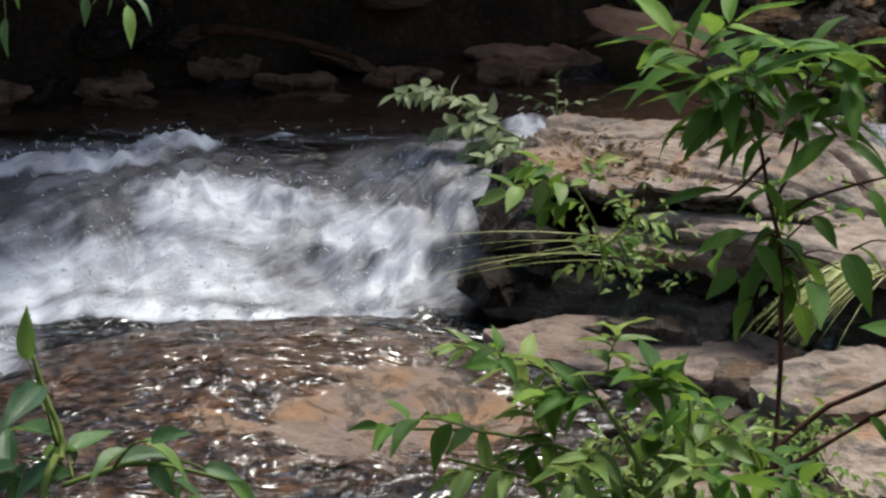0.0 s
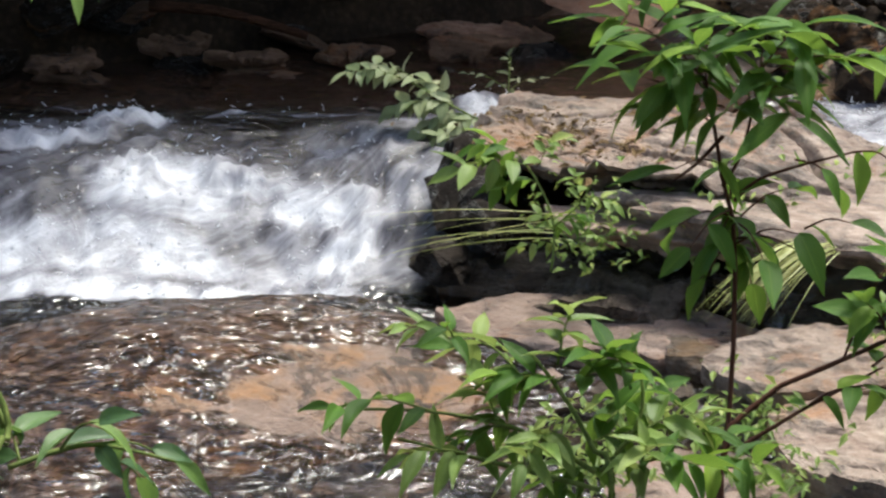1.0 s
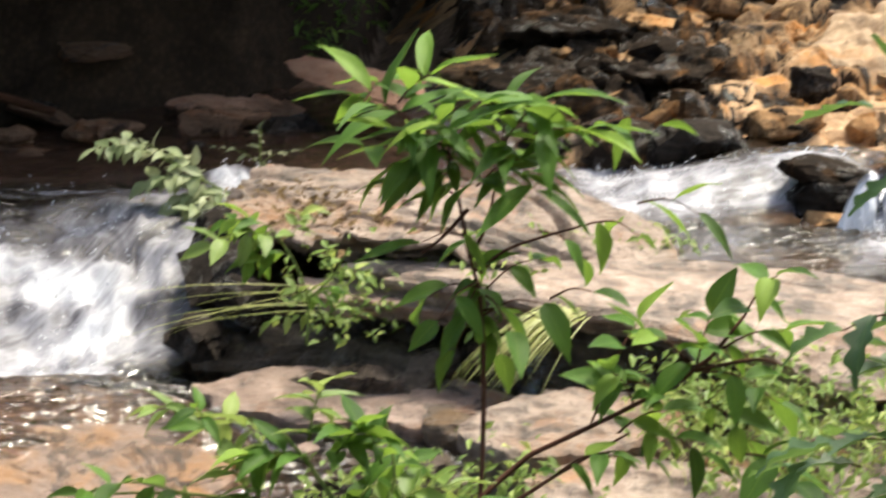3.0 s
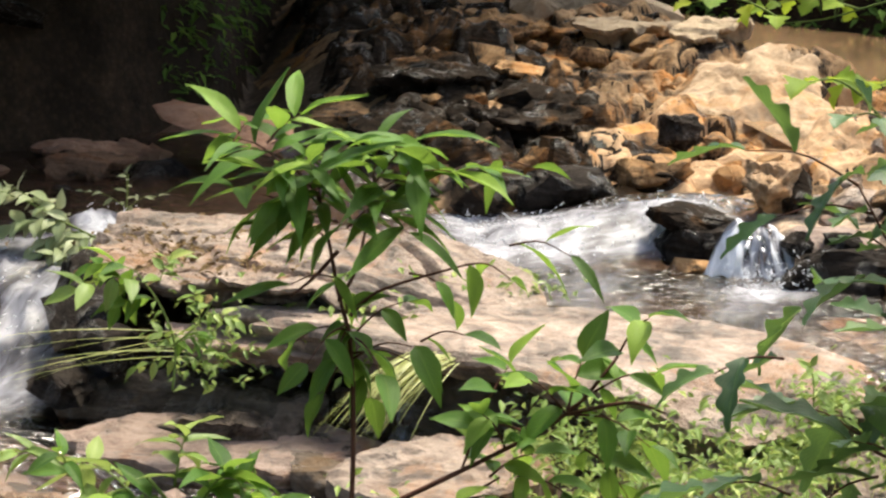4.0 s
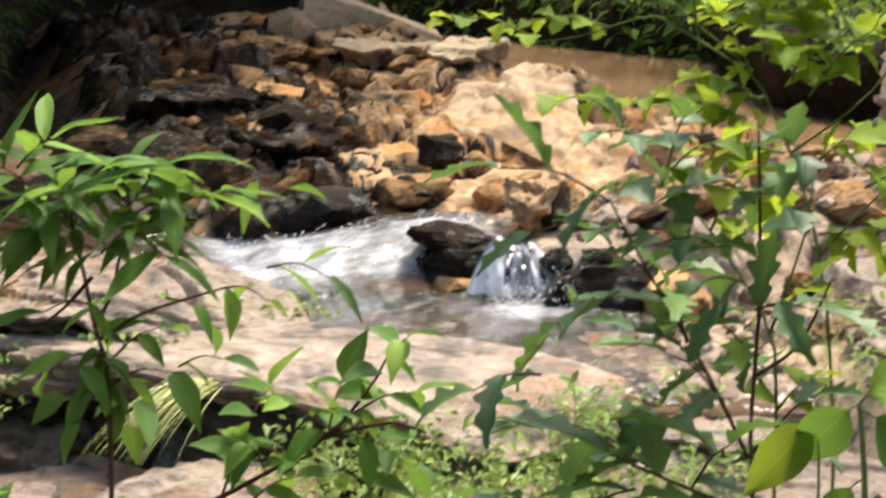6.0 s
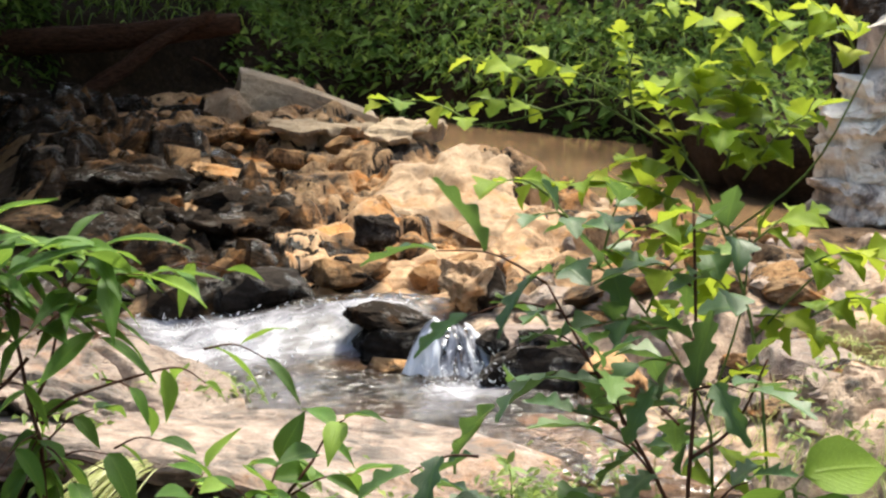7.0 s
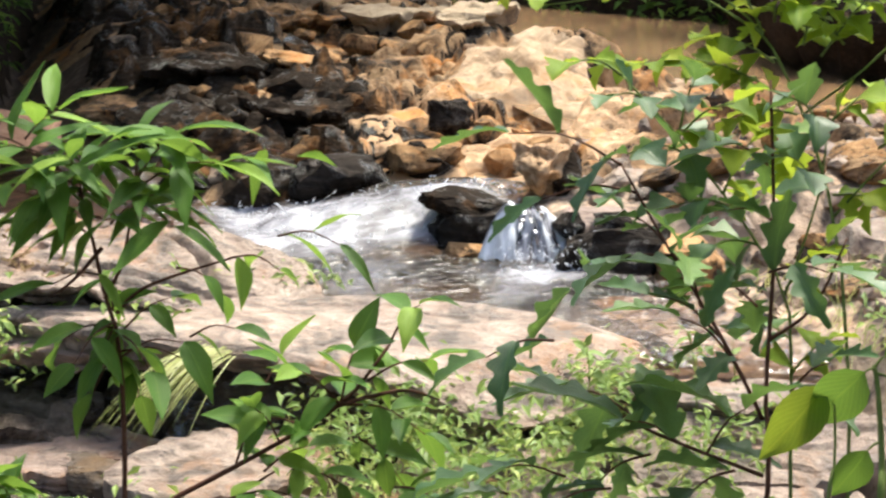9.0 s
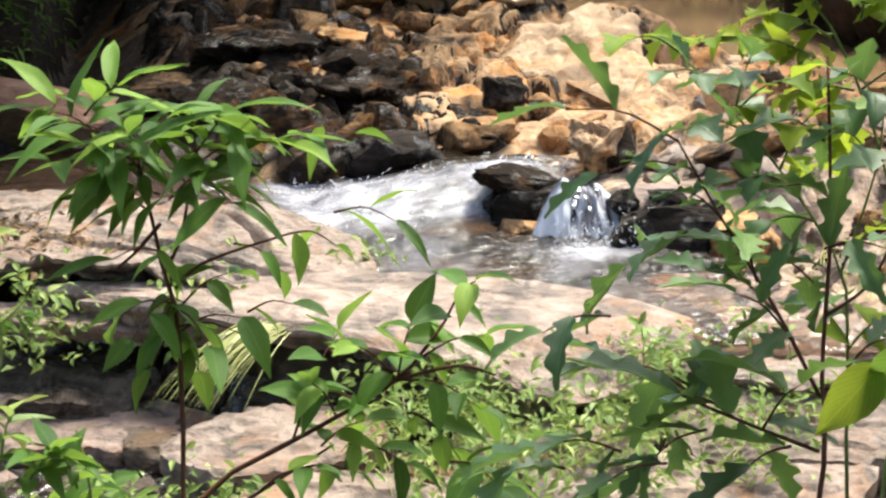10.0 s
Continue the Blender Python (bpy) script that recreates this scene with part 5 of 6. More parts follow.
shrub("shrub", "upright green shrub with lance-shaped leaves and reddish stem", "shrub",
     [[(0.45, 3.35, 0.55), (0.596, 3.581, 1.426), (0.628, 3.657, 1.626), (0.636, 3.747, 1.903), (0.613, 3.78, 2.007), (0.6, 3.803, 2.091), (0.573, 3.832, 2.206)],
      [(0.613, 3.777, 1.997), (0.651, 3.789, 2.071), (0.685, 3.819, 2.23)],
      [(0.634, 3.767, 1.971), (0.693, 3.769, 2.02), (0.852, 3.75, 2.072)],
      [(0.614, 3.8, 2.091), (0.565, 3.795, 2.038), (0.522, 3.793, 2.005)]],
     [(0.633, 3.748, 1.903, 0.58, 3.715, 1.835, 3, 1.1),
      (0.636, 3.744, 1.893, 0.677, 3.767, 1.806, 3, 1.1),
      (0.633, 3.757, 1.935, 0.67, 3.613, 1.898, 3, 1.1),
      (0.638, 3.747, 1.903, 0.745, 3.676, 1.9, 2, 1),
      (0.628, 3.763, 1.955, 0.54, 3.673, 1.905, 3, 1),
      (0.588, 3.819, 2.154, 0.549, 3.748, 2.272, 13, 1.1),
      (0.589, 3.826, 2.185, 0.473, 3.777, 2.251, 8, 1.1),
      (0.685, 3.817, 2.219, 0.752, 3.782, 2.301, 8, 1.1),
      (0.631, 3.808, 2.134, 0.712, 3.781, 2.193, 8, 1),
      (0.578, 3.829, 2.196, 0.493, 3.845, 2.171, 8, 1)] + [(0.593, 3.809, 2.112, 0.415, 3.833, 2.208, 8, 1.1),
      (0.674, 3.805, 2.156, 0.698, 3.873, 2.285, 13, 1.1),
      (0.679, 3.813, 2.198, 0.827, 3.723, 2.258, 8, 1.15),
      (0.842, 3.791, 2.244, 0.999, 3.848, 2.242, 3, 1.1),
      (0.567, 3.833, 2.206, 0.438, 3.752, 2.299, 6, 1.15),
      (0.525, 3.845, 2.237, 0.412, 3.911, 2.292, 5, 1.25),
      (0.483, 3.861, 2.289, 0.544, 3.842, 2.346, 5, 1.1),
      (0.615, 3.812, 2.144, 0.504, 3.842, 2.139, 7, 1.05),
      (0.674, 3.808, 2.166, 0.731, 3.702, 2.145, 6, 1.1),
      (0.614, 3.788, 2.039, 0.513, 3.728, 2.044, 3, 0.9)] + [(0.629, 3.769, 1.976, 0.63, 3.856, 2.021, 4, 0.95),
      (0.628, 3.76, 1.945, 0.546, 3.876, 1.892, 3, 1.05),
      (0.628, 3.76, 1.945, 0.599, 3.706, 1.905, 2, 1.15),
      (0.639, 3.756, 1.935, 0.744, 3.8, 1.988, 3, 1),
      (0.747, 3.768, 2.053, 0.849, 3.823, 1.981, 3, 1),
      (0.852, 3.75, 2.072, 0.957, 3.814, 2.026, 3, 0.9),
      (0.935, 3.74, 2.111, 1.022, 3.613, 2.118, 3, 0.9),
      (0.638, 3.744, 1.893, 0.734, 3.625, 1.947, 2, 1.1),
      (0.766, 3.73, 1.928, 0.833, 3.642, 1.963, 2, 0.9),
      (0.418, 3.868, 2.289, 0.472, 3.96, 2.316, 6, 1.1)] + [(0.567, 3.833, 2.206, 0.617, 3.744, 2.299, 4, 0.9)],
     "lance", LEAF_GREEN, STEM_RED, 101, length=0.135, hang=0.16, spread_deg=72, wide=0.9, face=-0.1, low=("oval", 2.03, 0.5, 0.74), flop=False)

shrub("bush", "leafy green bush at the near bank", "bush",
     [[(0.25, 2.9, 0.6), (0.338, 3.037, 1.61), (0.306, 3.097, 1.744), (0.253, 3.135, 1.829), (0.209, 3.157, 1.881)],
      [(0.314, 3.079, 1.702), (0.197, 3.113, 1.761), (0.051, 3.129, 1.788), (-0.085, 3.13, 1.792)],
      [(0.323, 3.078, 1.702), (0.39, 3.108, 1.796), (0.375, 3.154, 1.916)],
      [(0.322, 3.068, 1.676), (0.122, 3.1, 1.719), (-0.004, 3.113, 1.747)]],
     [(0.051, 3.129, 1.788, -0.112, 3.112, 1.801, 10, 1),
      (0.199, 3.142, 1.838, 0.112, 3.272, 1.863, 10, 1.1),
      (0.254, 3.138, 1.838, 0.162, 3.151, 1.835, 10, 1.1),
      (0.254, 3.147, 1.863, 0.278, 3.216, 1.927, 10, 1.15),
      (0.29, 3.132, 1.829, 0.333, 3.104, 1.896, 10, 1.1),
      (0.16, 3.118, 1.769, 0.127, 3.185, 1.814, 10, 1),
      (0.197, 3.113, 1.761, 0.089, 3.186, 1.715, 10, 1),
      (0.252, 3.109, 1.761, 0.189, 2.986, 1.754, 13, 1),
      (0.306, 3.097, 1.744, 0.386, 3.152, 1.739, 10, 1.1),
      (0.334, 3.108, 1.778, 0.432, 3.227, 1.79, 10, 1.1)] + [(0.361, 3.092, 1.744, 0.489, 3.152, 1.776, 10, 1.1),
      (0.372, 3.123, 1.83, 0.341, 3.095, 1.899, 8, 1),
      (0.305, 3.084, 1.71, 0.254, 3.138, 1.649, 10, 1.1),
      (0.378, 3.076, 1.711, 0.456, 2.981, 1.757, 10, 1.1),
      (0.122, 3.1, 1.719, 0.013, 3.091, 1.726, 8, 1),
      (0.433, 3.083, 1.745, 0.54, 3.167, 1.729, 10, 1),
      (0.478, 3.067, 1.721, 0.569, 3.006, 1.743, 10, 1),
      (0.045, 3.173, 1.909, 0.008, 3.128, 1.934, 5, 0.8),
      (0.09, 3.163, 1.882, 0.07, 3.091, 1.945, 5, 0.8),
      (0.386, 3.068, 1.694, 0.384, 2.981, 1.788, 10, 1)],
     "oval", LEAF_GREEN, STEM_GREEN, 102, length=0.082, hang=0.16, wide=0.72, face=0.0, mix=LEAF_WEED)

shrub("shrub", "slanting shrub branch with oval leaves and brown stem", "shrub",
     [[(0.62, 3.2, 0.7), (0.557, 3.309, 1.545), (0.622, 3.365, 1.712), (0.79, 3.364, 1.803), (0.955, 3.353, 1.897), (1.042, 3.359, 1.996)],
      [(0.59, 3.342, 1.637), (0.7, 3.348, 1.706), (0.838, 3.347, 1.787)],
      [(0.955, 3.353, 1.897), (1.059, 3.331, 1.922), (1.121, 3.306, 1.908)]],
     [(0.771, 3.365, 1.793, 0.872, 3.443, 1.965, 8, 1.05),
      (0.849, 3.361, 1.834, 0.797, 3.324, 1.91, 4, 1.05),
      (0.955, 3.353, 1.897, 0.858, 3.343, 1.974, 5, 1.1),
      (0.955, 3.353, 1.897, 0.985, 3.373, 1.994, 5, 1.1),
      (1.042, 3.359, 1.996, 1.067, 3.263, 2.093, 5, 1),
      (1.003, 3.353, 1.937, 1.111, 3.348, 1.967, 5, 1),
      (0.965, 3.351, 1.897, 1.068, 3.219, 1.877, 7, 1),
      (0.819, 3.351, 1.786, 0.902, 3.366, 1.821, 5, 0.9),
      (0.769, 3.348, 1.746, 0.886, 3.365, 1.726, 5, 0.9),
      (0.7, 3.348, 1.706, 0.787, 3.253, 1.781, 5, 0.8)] + [(0.866, 3.34, 1.789, 0.955, 3.285, 1.764, 5, 0.9),
      (0.982, 3.328, 1.842, 1.066, 3.32, 1.748, 5, 1.1),
      (0.897, 3.356, 1.856, 0.798, 3.365, 1.876, 4, 1),
      (1.035, 3.283, 1.763, 1.081, 3.146, 1.761, 5, 1.2),
      (0.861, 3.292, 1.659, 0.955, 3.251, 1.598, 5, 1.2)],
     "oval", LEAF_GREEN, STEM_RED, 103, length=0.095, hang=0.15, wide=0.85, face=-0.2)

shrub("sapling", "oak-like sapling with dark lobed leaves", "sapling",
     [[(1.25, 2.6, 0.8), (1.407, 2.637, 1.831), (1.443, 2.717, 2.087), (1.466, 2.763, 2.286), (1.469, 2.814, 2.536)],
      [(1.435, 2.704, 2.038), (1.391, 2.763, 2.148), (1.329, 2.827, 2.269), (1.264, 2.886, 2.399)],
      [(1.451, 2.734, 2.153), (1.514, 2.716, 2.207), (1.563, 2.717, 2.309)],
      [(1.428, 2.678, 1.958), (1.281, 2.77, 2.011), (1.159, 2.842, 2.069)]],
     [(1.264, 2.886, 2.399, 1.118, 2.994, 2.433, 3, 1.3),
      (1.286, 2.868, 2.358, 1.151, 2.924, 2.343, 3, 0.9),
      (1.329, 2.827, 2.269, 1.223, 2.97, 2.185, 4, 1.3),
      (1.336, 2.821, 2.261, 1.269, 2.891, 2.328, 4, 1),
      (1.391, 2.763, 2.148, 1.333, 2.912, 2.185, 4, 1.2),
      (1.363, 2.791, 2.196, 1.301, 2.748, 2.297, 4, 1.1),
      (1.404, 2.747, 2.117, 1.296, 2.725, 2.2, 3, 1.2),
      (1.281, 2.77, 2.011, 1.177, 2.91, 2.047, 4, 1.4),
      (1.318, 2.748, 1.997, 1.234, 2.77, 2.032, 4, 1.4),
      (1.355, 2.725, 1.984, 1.379, 2.652, 2.076, 3, 1.4)] + [(1.439, 2.754, 2.201, 1.416, 2.885, 2.205, 4, 1.1),
      (1.457, 2.759, 2.252, 1.52, 2.687, 2.266, 4, 1.2),
      (1.468, 2.773, 2.327, 1.434, 2.859, 2.328, 3, 1.1),
      (1.391, 2.699, 1.963, 1.332, 2.764, 1.89, 4, 1.3),
      (1.278, 2.759, 1.978, 1.211, 2.856, 1.877, 4, 1.3),
      (1.157, 2.797, 1.939, 1.054, 2.867, 1.932, 4, 1.2),
      (1.074, 2.819, 1.911, 0.994, 2.903, 1.879, 4, 1.1),
      (1.219, 2.766, 1.926, 1.099, 2.761, 1.893, 4, 1.2),
      (1.476, 2.698, 2.082, 1.503, 2.637, 2.142, 3, 1.3),
      (1.463, 2.794, 2.41, 1.421, 2.925, 2.422, 4, 1)] + [(1.156, 2.864, 2.135, 1.051, 2.877, 2.111, 3, 1)],
     "lobed", LEAF_DARK, STEM_RED, 104, stem_r=0.005, length=0.108, hang=0.06, wide=0.9, face=0.05)

shrub("seedling", "seedling with three large veined green leaves", "seedling",
     [[(1.465, 2.3, 0.9), (1.423, 2.323, 1.968), (1.437, 2.356, 2.068), (1.443, 2.39, 2.17), (1.441, 2.405, 2.21)]],
     [(1.442, 2.402, 2.205, 1.430, 2.408, 2.2, 1, 1.15),
      (1.442, 2.403, 2.208, 1.454, 2.401, 2.222, 1, 1.05),
      (1.443, 2.4, 2.199, 1.459, 2.388, 2.192, 1, 1.25),
      (1.440, 2.371, 2.111, 1.424, 2.376, 2.099, 1, 0.8)],
     "oval", LEAF_GREEN, STEM_GREEN, 105, length=0.12, hang=0.5, wide=1.2, face=-1.4, spread_deg=25)

shrub("seedling", "single yellow-green leaf on a thin stem", "seedling",
     [[(1.3, 2.3, 0.9), (1.365, 2.373, 1.957), (1.39, 2.402, 2.059), (1.398, 2.424, 2.132), (1.399, 2.441, 2.184)]],
     [(1.399, 2.441, 2.182, 1.389, 2.442, 2.171, 1, 1)],
     "oval", LEAF_LIME, STEM_GREEN, 115, length=0.16, hang=0.1, wide=0.95, face=-1.8, stem_r=0.003, spread_deg=20)

shrub("vine", "sunlit lime-green vine arching over the pool", "vine",
     [[(1.75, 2.9, 0.9), (1.732, 2.962, 1.929), (1.728, 3.062, 2.259), (1.69, 3.118, 2.427), (1.632, 3.17, 2.557), (1.553, 3.217, 2.629), (1.473, 3.26, 2.682), (1.366, 3.304, 2.667)],
      [(1.632, 3.17, 2.557), (1.518, 3.234, 2.627), (1.473, 3.256, 2.643), (1.366, 3.297, 2.604), (1.294, 3.324, 2.591)],
      [(1.69, 3.118, 2.427), (1.817, 3.068, 2.551), (1.896, 3.041, 2.727), (1.939, 3.022, 2.844)],
      [(1.728, 3.062, 2.259), (1.831, 3.03, 2.381), (1.929, 2.982, 2.446)],
      [(1.553, 3.213, 2.59), (1.543, 3.23, 2.705), (1.567, 3.227, 2.812)]],
     [(1.473, 3.26, 2.682, 1.379, 3.421, 2.685, 9, 0.9),
      (1.384, 3.296, 2.668, 1.307, 3.372, 2.698, 4, 0.8),
      (1.411, 3.28, 2.621, 1.267, 3.367, 2.61, 9, 0.7),
      (1.294, 3.324, 2.595, 1.118, 3.292, 2.628, 8, 0.7),
      (1.632, 3.17, 2.557, 1.608, 3.314, 2.658, 14, 1),
      (1.649, 3.164, 2.577, 1.642, 3.169, 2.712, 14, 1.1),
      (1.691, 3.136, 2.541, 1.732, 3.156, 2.714, 18, 1.1),
      (1.717, 3.12, 2.524, 1.805, 3.062, 2.648, 14, 1.1),
      (1.75, 3.105, 2.546, 1.653, 3.094, 2.615, 9, 1.1),
      (1.732, 3.135, 2.716, 1.706, 3.264, 2.783, 9, 1)] + [(1.815, 3.089, 2.722, 1.763, 3.145, 2.803, 9, 1),
      (1.879, 3.053, 2.745, 1.768, 2.986, 2.824, 9, 1),
      (1.649, 3.154, 2.51, 1.565, 3.231, 2.539, 9, 1),
      (1.631, 3.155, 2.461, 1.509, 3.175, 2.508, 9, 0.9),
      (1.682, 3.123, 2.426, 1.59, 3.174, 2.409, 9, 1),
      (1.733, 3.094, 2.42, 1.863, 3.135, 2.461, 9, 1.1),
      (1.798, 3.049, 2.378, 1.879, 2.968, 2.421, 9, 1.1),
      (1.543, 3.23, 2.705, 1.565, 3.332, 2.755, 14, 0.5),
      (1.549, 3.219, 2.628, 1.547, 3.261, 2.712, 14, 0.5),
      (1.559, 3.227, 2.764, 1.567, 3.098, 2.821, 9, 0.5)] + [(1.689, 3.108, 2.37, 1.647, 3.226, 2.267, 9, 1.1),
      (1.729, 3.07, 2.297, 1.851, 3.045, 2.259, 9, 1.1),
      (1.813, 3.024, 2.304, 1.99, 3.06, 2.312, 9, 1.1),
      (1.665, 3.136, 2.454, 1.398, 3.184, 2.507, 14, 0.9)],
     "maple", LEAF_LIME, STEM_GREEN, 106, stem_r=0.0035, length=0.058, face=-0.2, hang=0.25, wide=1.15)

shrub("bush", "blurred dark green leaves at the near bank", "bush",
     [[(-0.75, 2.5, 0.8), (-0.584, 2.615, 1.819), (-0.548, 2.669, 1.932), (-0.573, 2.693, 2.008), (-0.593, 2.711, 2.07)],
      [(-0.548, 2.652, 1.888), (-0.439, 2.68, 1.911), (-0.32, 2.685, 1.884)]],
     [(-0.556, 2.671, 1.94, -0.58, 2.624, 2.083, 3, 1.1),
      (-0.548, 2.669, 1.932, -0.608, 2.786, 1.974, 2, 1),
      (-0.548, 2.664, 1.918, -0.619, 2.693, 1.897, 4, 0.9),
      (-0.478, 2.672, 1.906, -0.41, 2.597, 1.977, 4, 0.8),
      (-0.439, 2.68, 1.911, -0.327, 2.741, 1.861, 4, 0.9),
      (-0.532, 2.657, 1.895, -0.559, 2.728, 1.918, 3, 0.9),
      (-0.586, 2.642, 1.884, -0.653, 2.734, 1.872, 4, 0.9),
      (-0.4, 2.676, 1.887, -0.374, 2.717, 1.844, 3, 0.8)],
     "oval", LEAF_DARK, STEM_GREEN, 107, length=0.1, hang=0.3, wide=0.8)

shrub("overhanging_branch", "leafy branch hanging into view from above", "branch",
     [[(-0.703, 3.858, 2.822), (-0.739, 3.84, 2.66), (-0.723, 3.827, 2.515), (-0.663, 3.826, 2.431)],
      [(-0.739, 3.84, 2.66), (-0.825, 3.808, 2.517), (-0.857, 3.79, 2.436)]],
     [(-0.663, 3.829, 2.452, -0.594, 3.738, 2.392, 3, 1),
      (-0.694, 3.824, 2.452, -0.585, 3.718, 2.416, 3, 0.9),
      (-0.836, 3.797, 2.456, -0.805, 3.674, 2.381, 3, 1),
      (-0.733, 3.825, 2.515, -0.666, 3.707, 2.417, 3, 0.8)],
     "lance", LEAF_DARK, STEM_GREEN, 108, length=0.085, hang=0.6)

shrub("uprooted_plant", "pale wilting leafy plant caught at the cascade", "plant",
     [[(0.499, 10.231, 0.602), (0.27, 10.265, 0.712), (0.04, 10.296, 0.836), (-0.189, 10.303, 0.878)],
      [(0.327, 10.254, 0.67), (0.213, 10.244, 0.613), (0.156, 10.229, 0.543)]],
     [(0.04, 10.296, 0.836, -0.245, 10.24, 0.877, 16, 0.9),
      (0.184, 10.279, 0.767, -0.118, 10.395, 0.889, 16, 0.9),
      (0.27, 10.265, 0.712, 0.012, 10.275, 0.694, 19, 1),
      (0.327, 10.254, 0.67, 0.127, 10.252, 0.582, 19, 1),
      (0.299, 10.261, 0.698, 0.156, 10.375, 0.82, 13, 0.9),
      (0.413, 10.245, 0.643, 0.211, 10.14, 0.565, 16, 1)],
     "oval", LEAF_DRY, STEM_GREEN, 109, length=0.12, hang=0.3, wide=1.1)

shrub("uprooted_plant", "thin pale plant standing in the stream", "plant",
     [[(0.599, 11.034, 0.541), (0.614, 11.056, 0.646), (0.622, 11.086, 0.797)]],
     [(0.614, 11.056, 0.646, 0.61, 11.035, 0.807, 6, 0.8),
      (0.614, 11.049, 0.616, 0.384, 11.099, 0.7, 5, 0.7),
      (0.614, 11.049, 0.616, 0.79, 11.162, 0.656, 5, 0.7)],
     "oval", LEAF_DRY, STEM_GREEN, 110, length=0.09, hang=0.2, wide=0.8)

shrub("creek_shoots", "light green leafy shoots growing from the rock edge", "plant",
     [[(0.658, 8.403, 0.401), (0.67, 8.457, 0.586), (0.61, 8.506, 0.747), (0.513, 8.548, 0.885)],
      [(0.67, 8.457, 0.586), (0.777, 8.474, 0.681), (0.848, 8.499, 0.799)]],
     [(0.513, 8.548, 0.885, 0.346, 8.576, 0.903, 9, 1.6),
      (0.538, 8.535, 0.839, 0.269, 8.429, 0.84, 9, 1.6),
      (0.586, 8.514, 0.77, 0.421, 8.587, 0.725, 9, 1.4),
      (0.609, 8.53, 0.84, 0.652, 8.488, 0.949, 7, 1.2),
      (0.777, 8.474, 0.681, 0.759, 8.578, 0.778, 9, 0.8),
      (0.801, 8.479, 0.705, 0.917, 8.435, 0.692, 9, 0.8),
      (0.67, 8.457, 0.586, 0.809, 8.537, 0.588, 9, 0.9),
      (0.67, 8.437, 0.516, 0.518, 8.497, 0.473, 7, 0.8),
      (0.67, 8.451, 0.562, 0.611, 8.487, 0.627, 7, 0.9)],
     "oval", LEAF_WEED, STEM_GREEN, 111, length=0.10, hang=0.15, wide=0.95, mix=LEAF_GREEN)

shrub("vine", "lime-green shoot in front of the outcrop", "vine",
     [[(1.6, 2.7, 0.8), (1.496, 2.697, 1.799), (1.522, 2.785, 2.062), (1.523, 2.826, 2.196), (1.46, 2.89, 2.32), (1.384, 2.949, 2.428), (1.305, 3.001, 2.52)],
      [(1.523, 2.826, 2.196), (1.576, 2.837, 2.353), (1.592, 2.854, 2.483)]],
     [(1.305, 3.001, 2.52, 1.2, 2.953, 2.547, 5, 0.90),
      (1.353, 2.971, 2.47, 1.248, 2.906, 2.501, 5, 1.01),
      (1.384, 2.949, 2.428, 1.371, 2.872, 2.529, 5, 1.01),
      (1.407, 2.932, 2.395, 1.268, 2.878, 2.418, 5, 1.01),
      (1.445, 2.903, 2.345, 1.452, 2.814, 2.45, 5, 1.12),
      (1.46, 2.89, 2.32, 1.354, 2.871, 2.337, 5, 1.12),
      (1.489, 2.863, 2.27, 1.439, 2.94, 2.246, 5, 1.12),
      (1.524, 2.828, 2.205, 1.593, 2.825, 2.274, 5, 1.12),
      (1.576, 2.837, 2.353, 1.471, 2.775, 2.431, 5, 1.12),
      (1.586, 2.85, 2.439, 1.494, 2.795, 2.512, 5, 1.12)] + [(1.527, 2.804, 2.129, 1.515, 2.936, 2.112, 5, 1.12),
      (1.523, 2.79, 2.078, 1.586, 2.791, 2.129, 5, 1.12),
      (1.384, 2.949, 2.428, 1.433, 2.858, 2.495, 5, 1.01)],
     "maple", LEAF_LIME, STEM_GREEN, 112, stem_r=0.0035, length=0.062, hang=0.2, wide=1.1, face=-0.1, mix=LEAF_DARK)

shrub("weed_plant", "pale green weed growing beside the long slab", "plant",
     [[(3.074, 7.321, 0.556), (3.079, 7.36, 0.684), (3.071, 7.383, 0.748)]],
     [(3.079, 7.36, 0.684, 3.045, 7.332, 0.764, 7, 1),
      (3.077, 7.34, 0.62, 3.041, 7.429, 0.643, 5, 0.9),
      (3.077, 7.34, 0.62, 3.107, 7.273, 0.707, 5, 0.9),
      (3.076, 7.327, 0.577, 3.043, 7.367, 0.591, 5, 0.9)],
     "oval", LEAF_WEED, STEM_GREEN, 113, length=0.075, hang=0.2, stem_r=0.003)

shrub("weed_plant", "tall thin weed at the pool edge", "plant",
     [[(3.332, 6.884, 0.626), (3.335, 6.937, 0.789), (3.327, 6.966, 0.871)],
      [(3.472, 6.846, 0.717), (3.474, 6.897, 0.881), (3.517, 6.899, 0.955)]],
     [(3.334, 6.931, 0.769, 3.334, 7.063, 0.776, 4, 0.8),
      (3.335, 6.937, 0.789, 3.411, 7.003, 0.81, 4, 0.8),
      (3.33, 6.959, 0.85, 3.288, 6.927, 0.917, 4, 0.8),
      (3.474, 6.897, 0.881, 3.525, 6.89, 0.946, 4, 0.8),
      (3.478, 6.87, 0.799, 3.456, 6.925, 0.83, 4, 0.8)],
     "lance", LEAF_WEED, STEM_GREEN, 114, length=0.085, hang=0.2, stem_r=0.003)



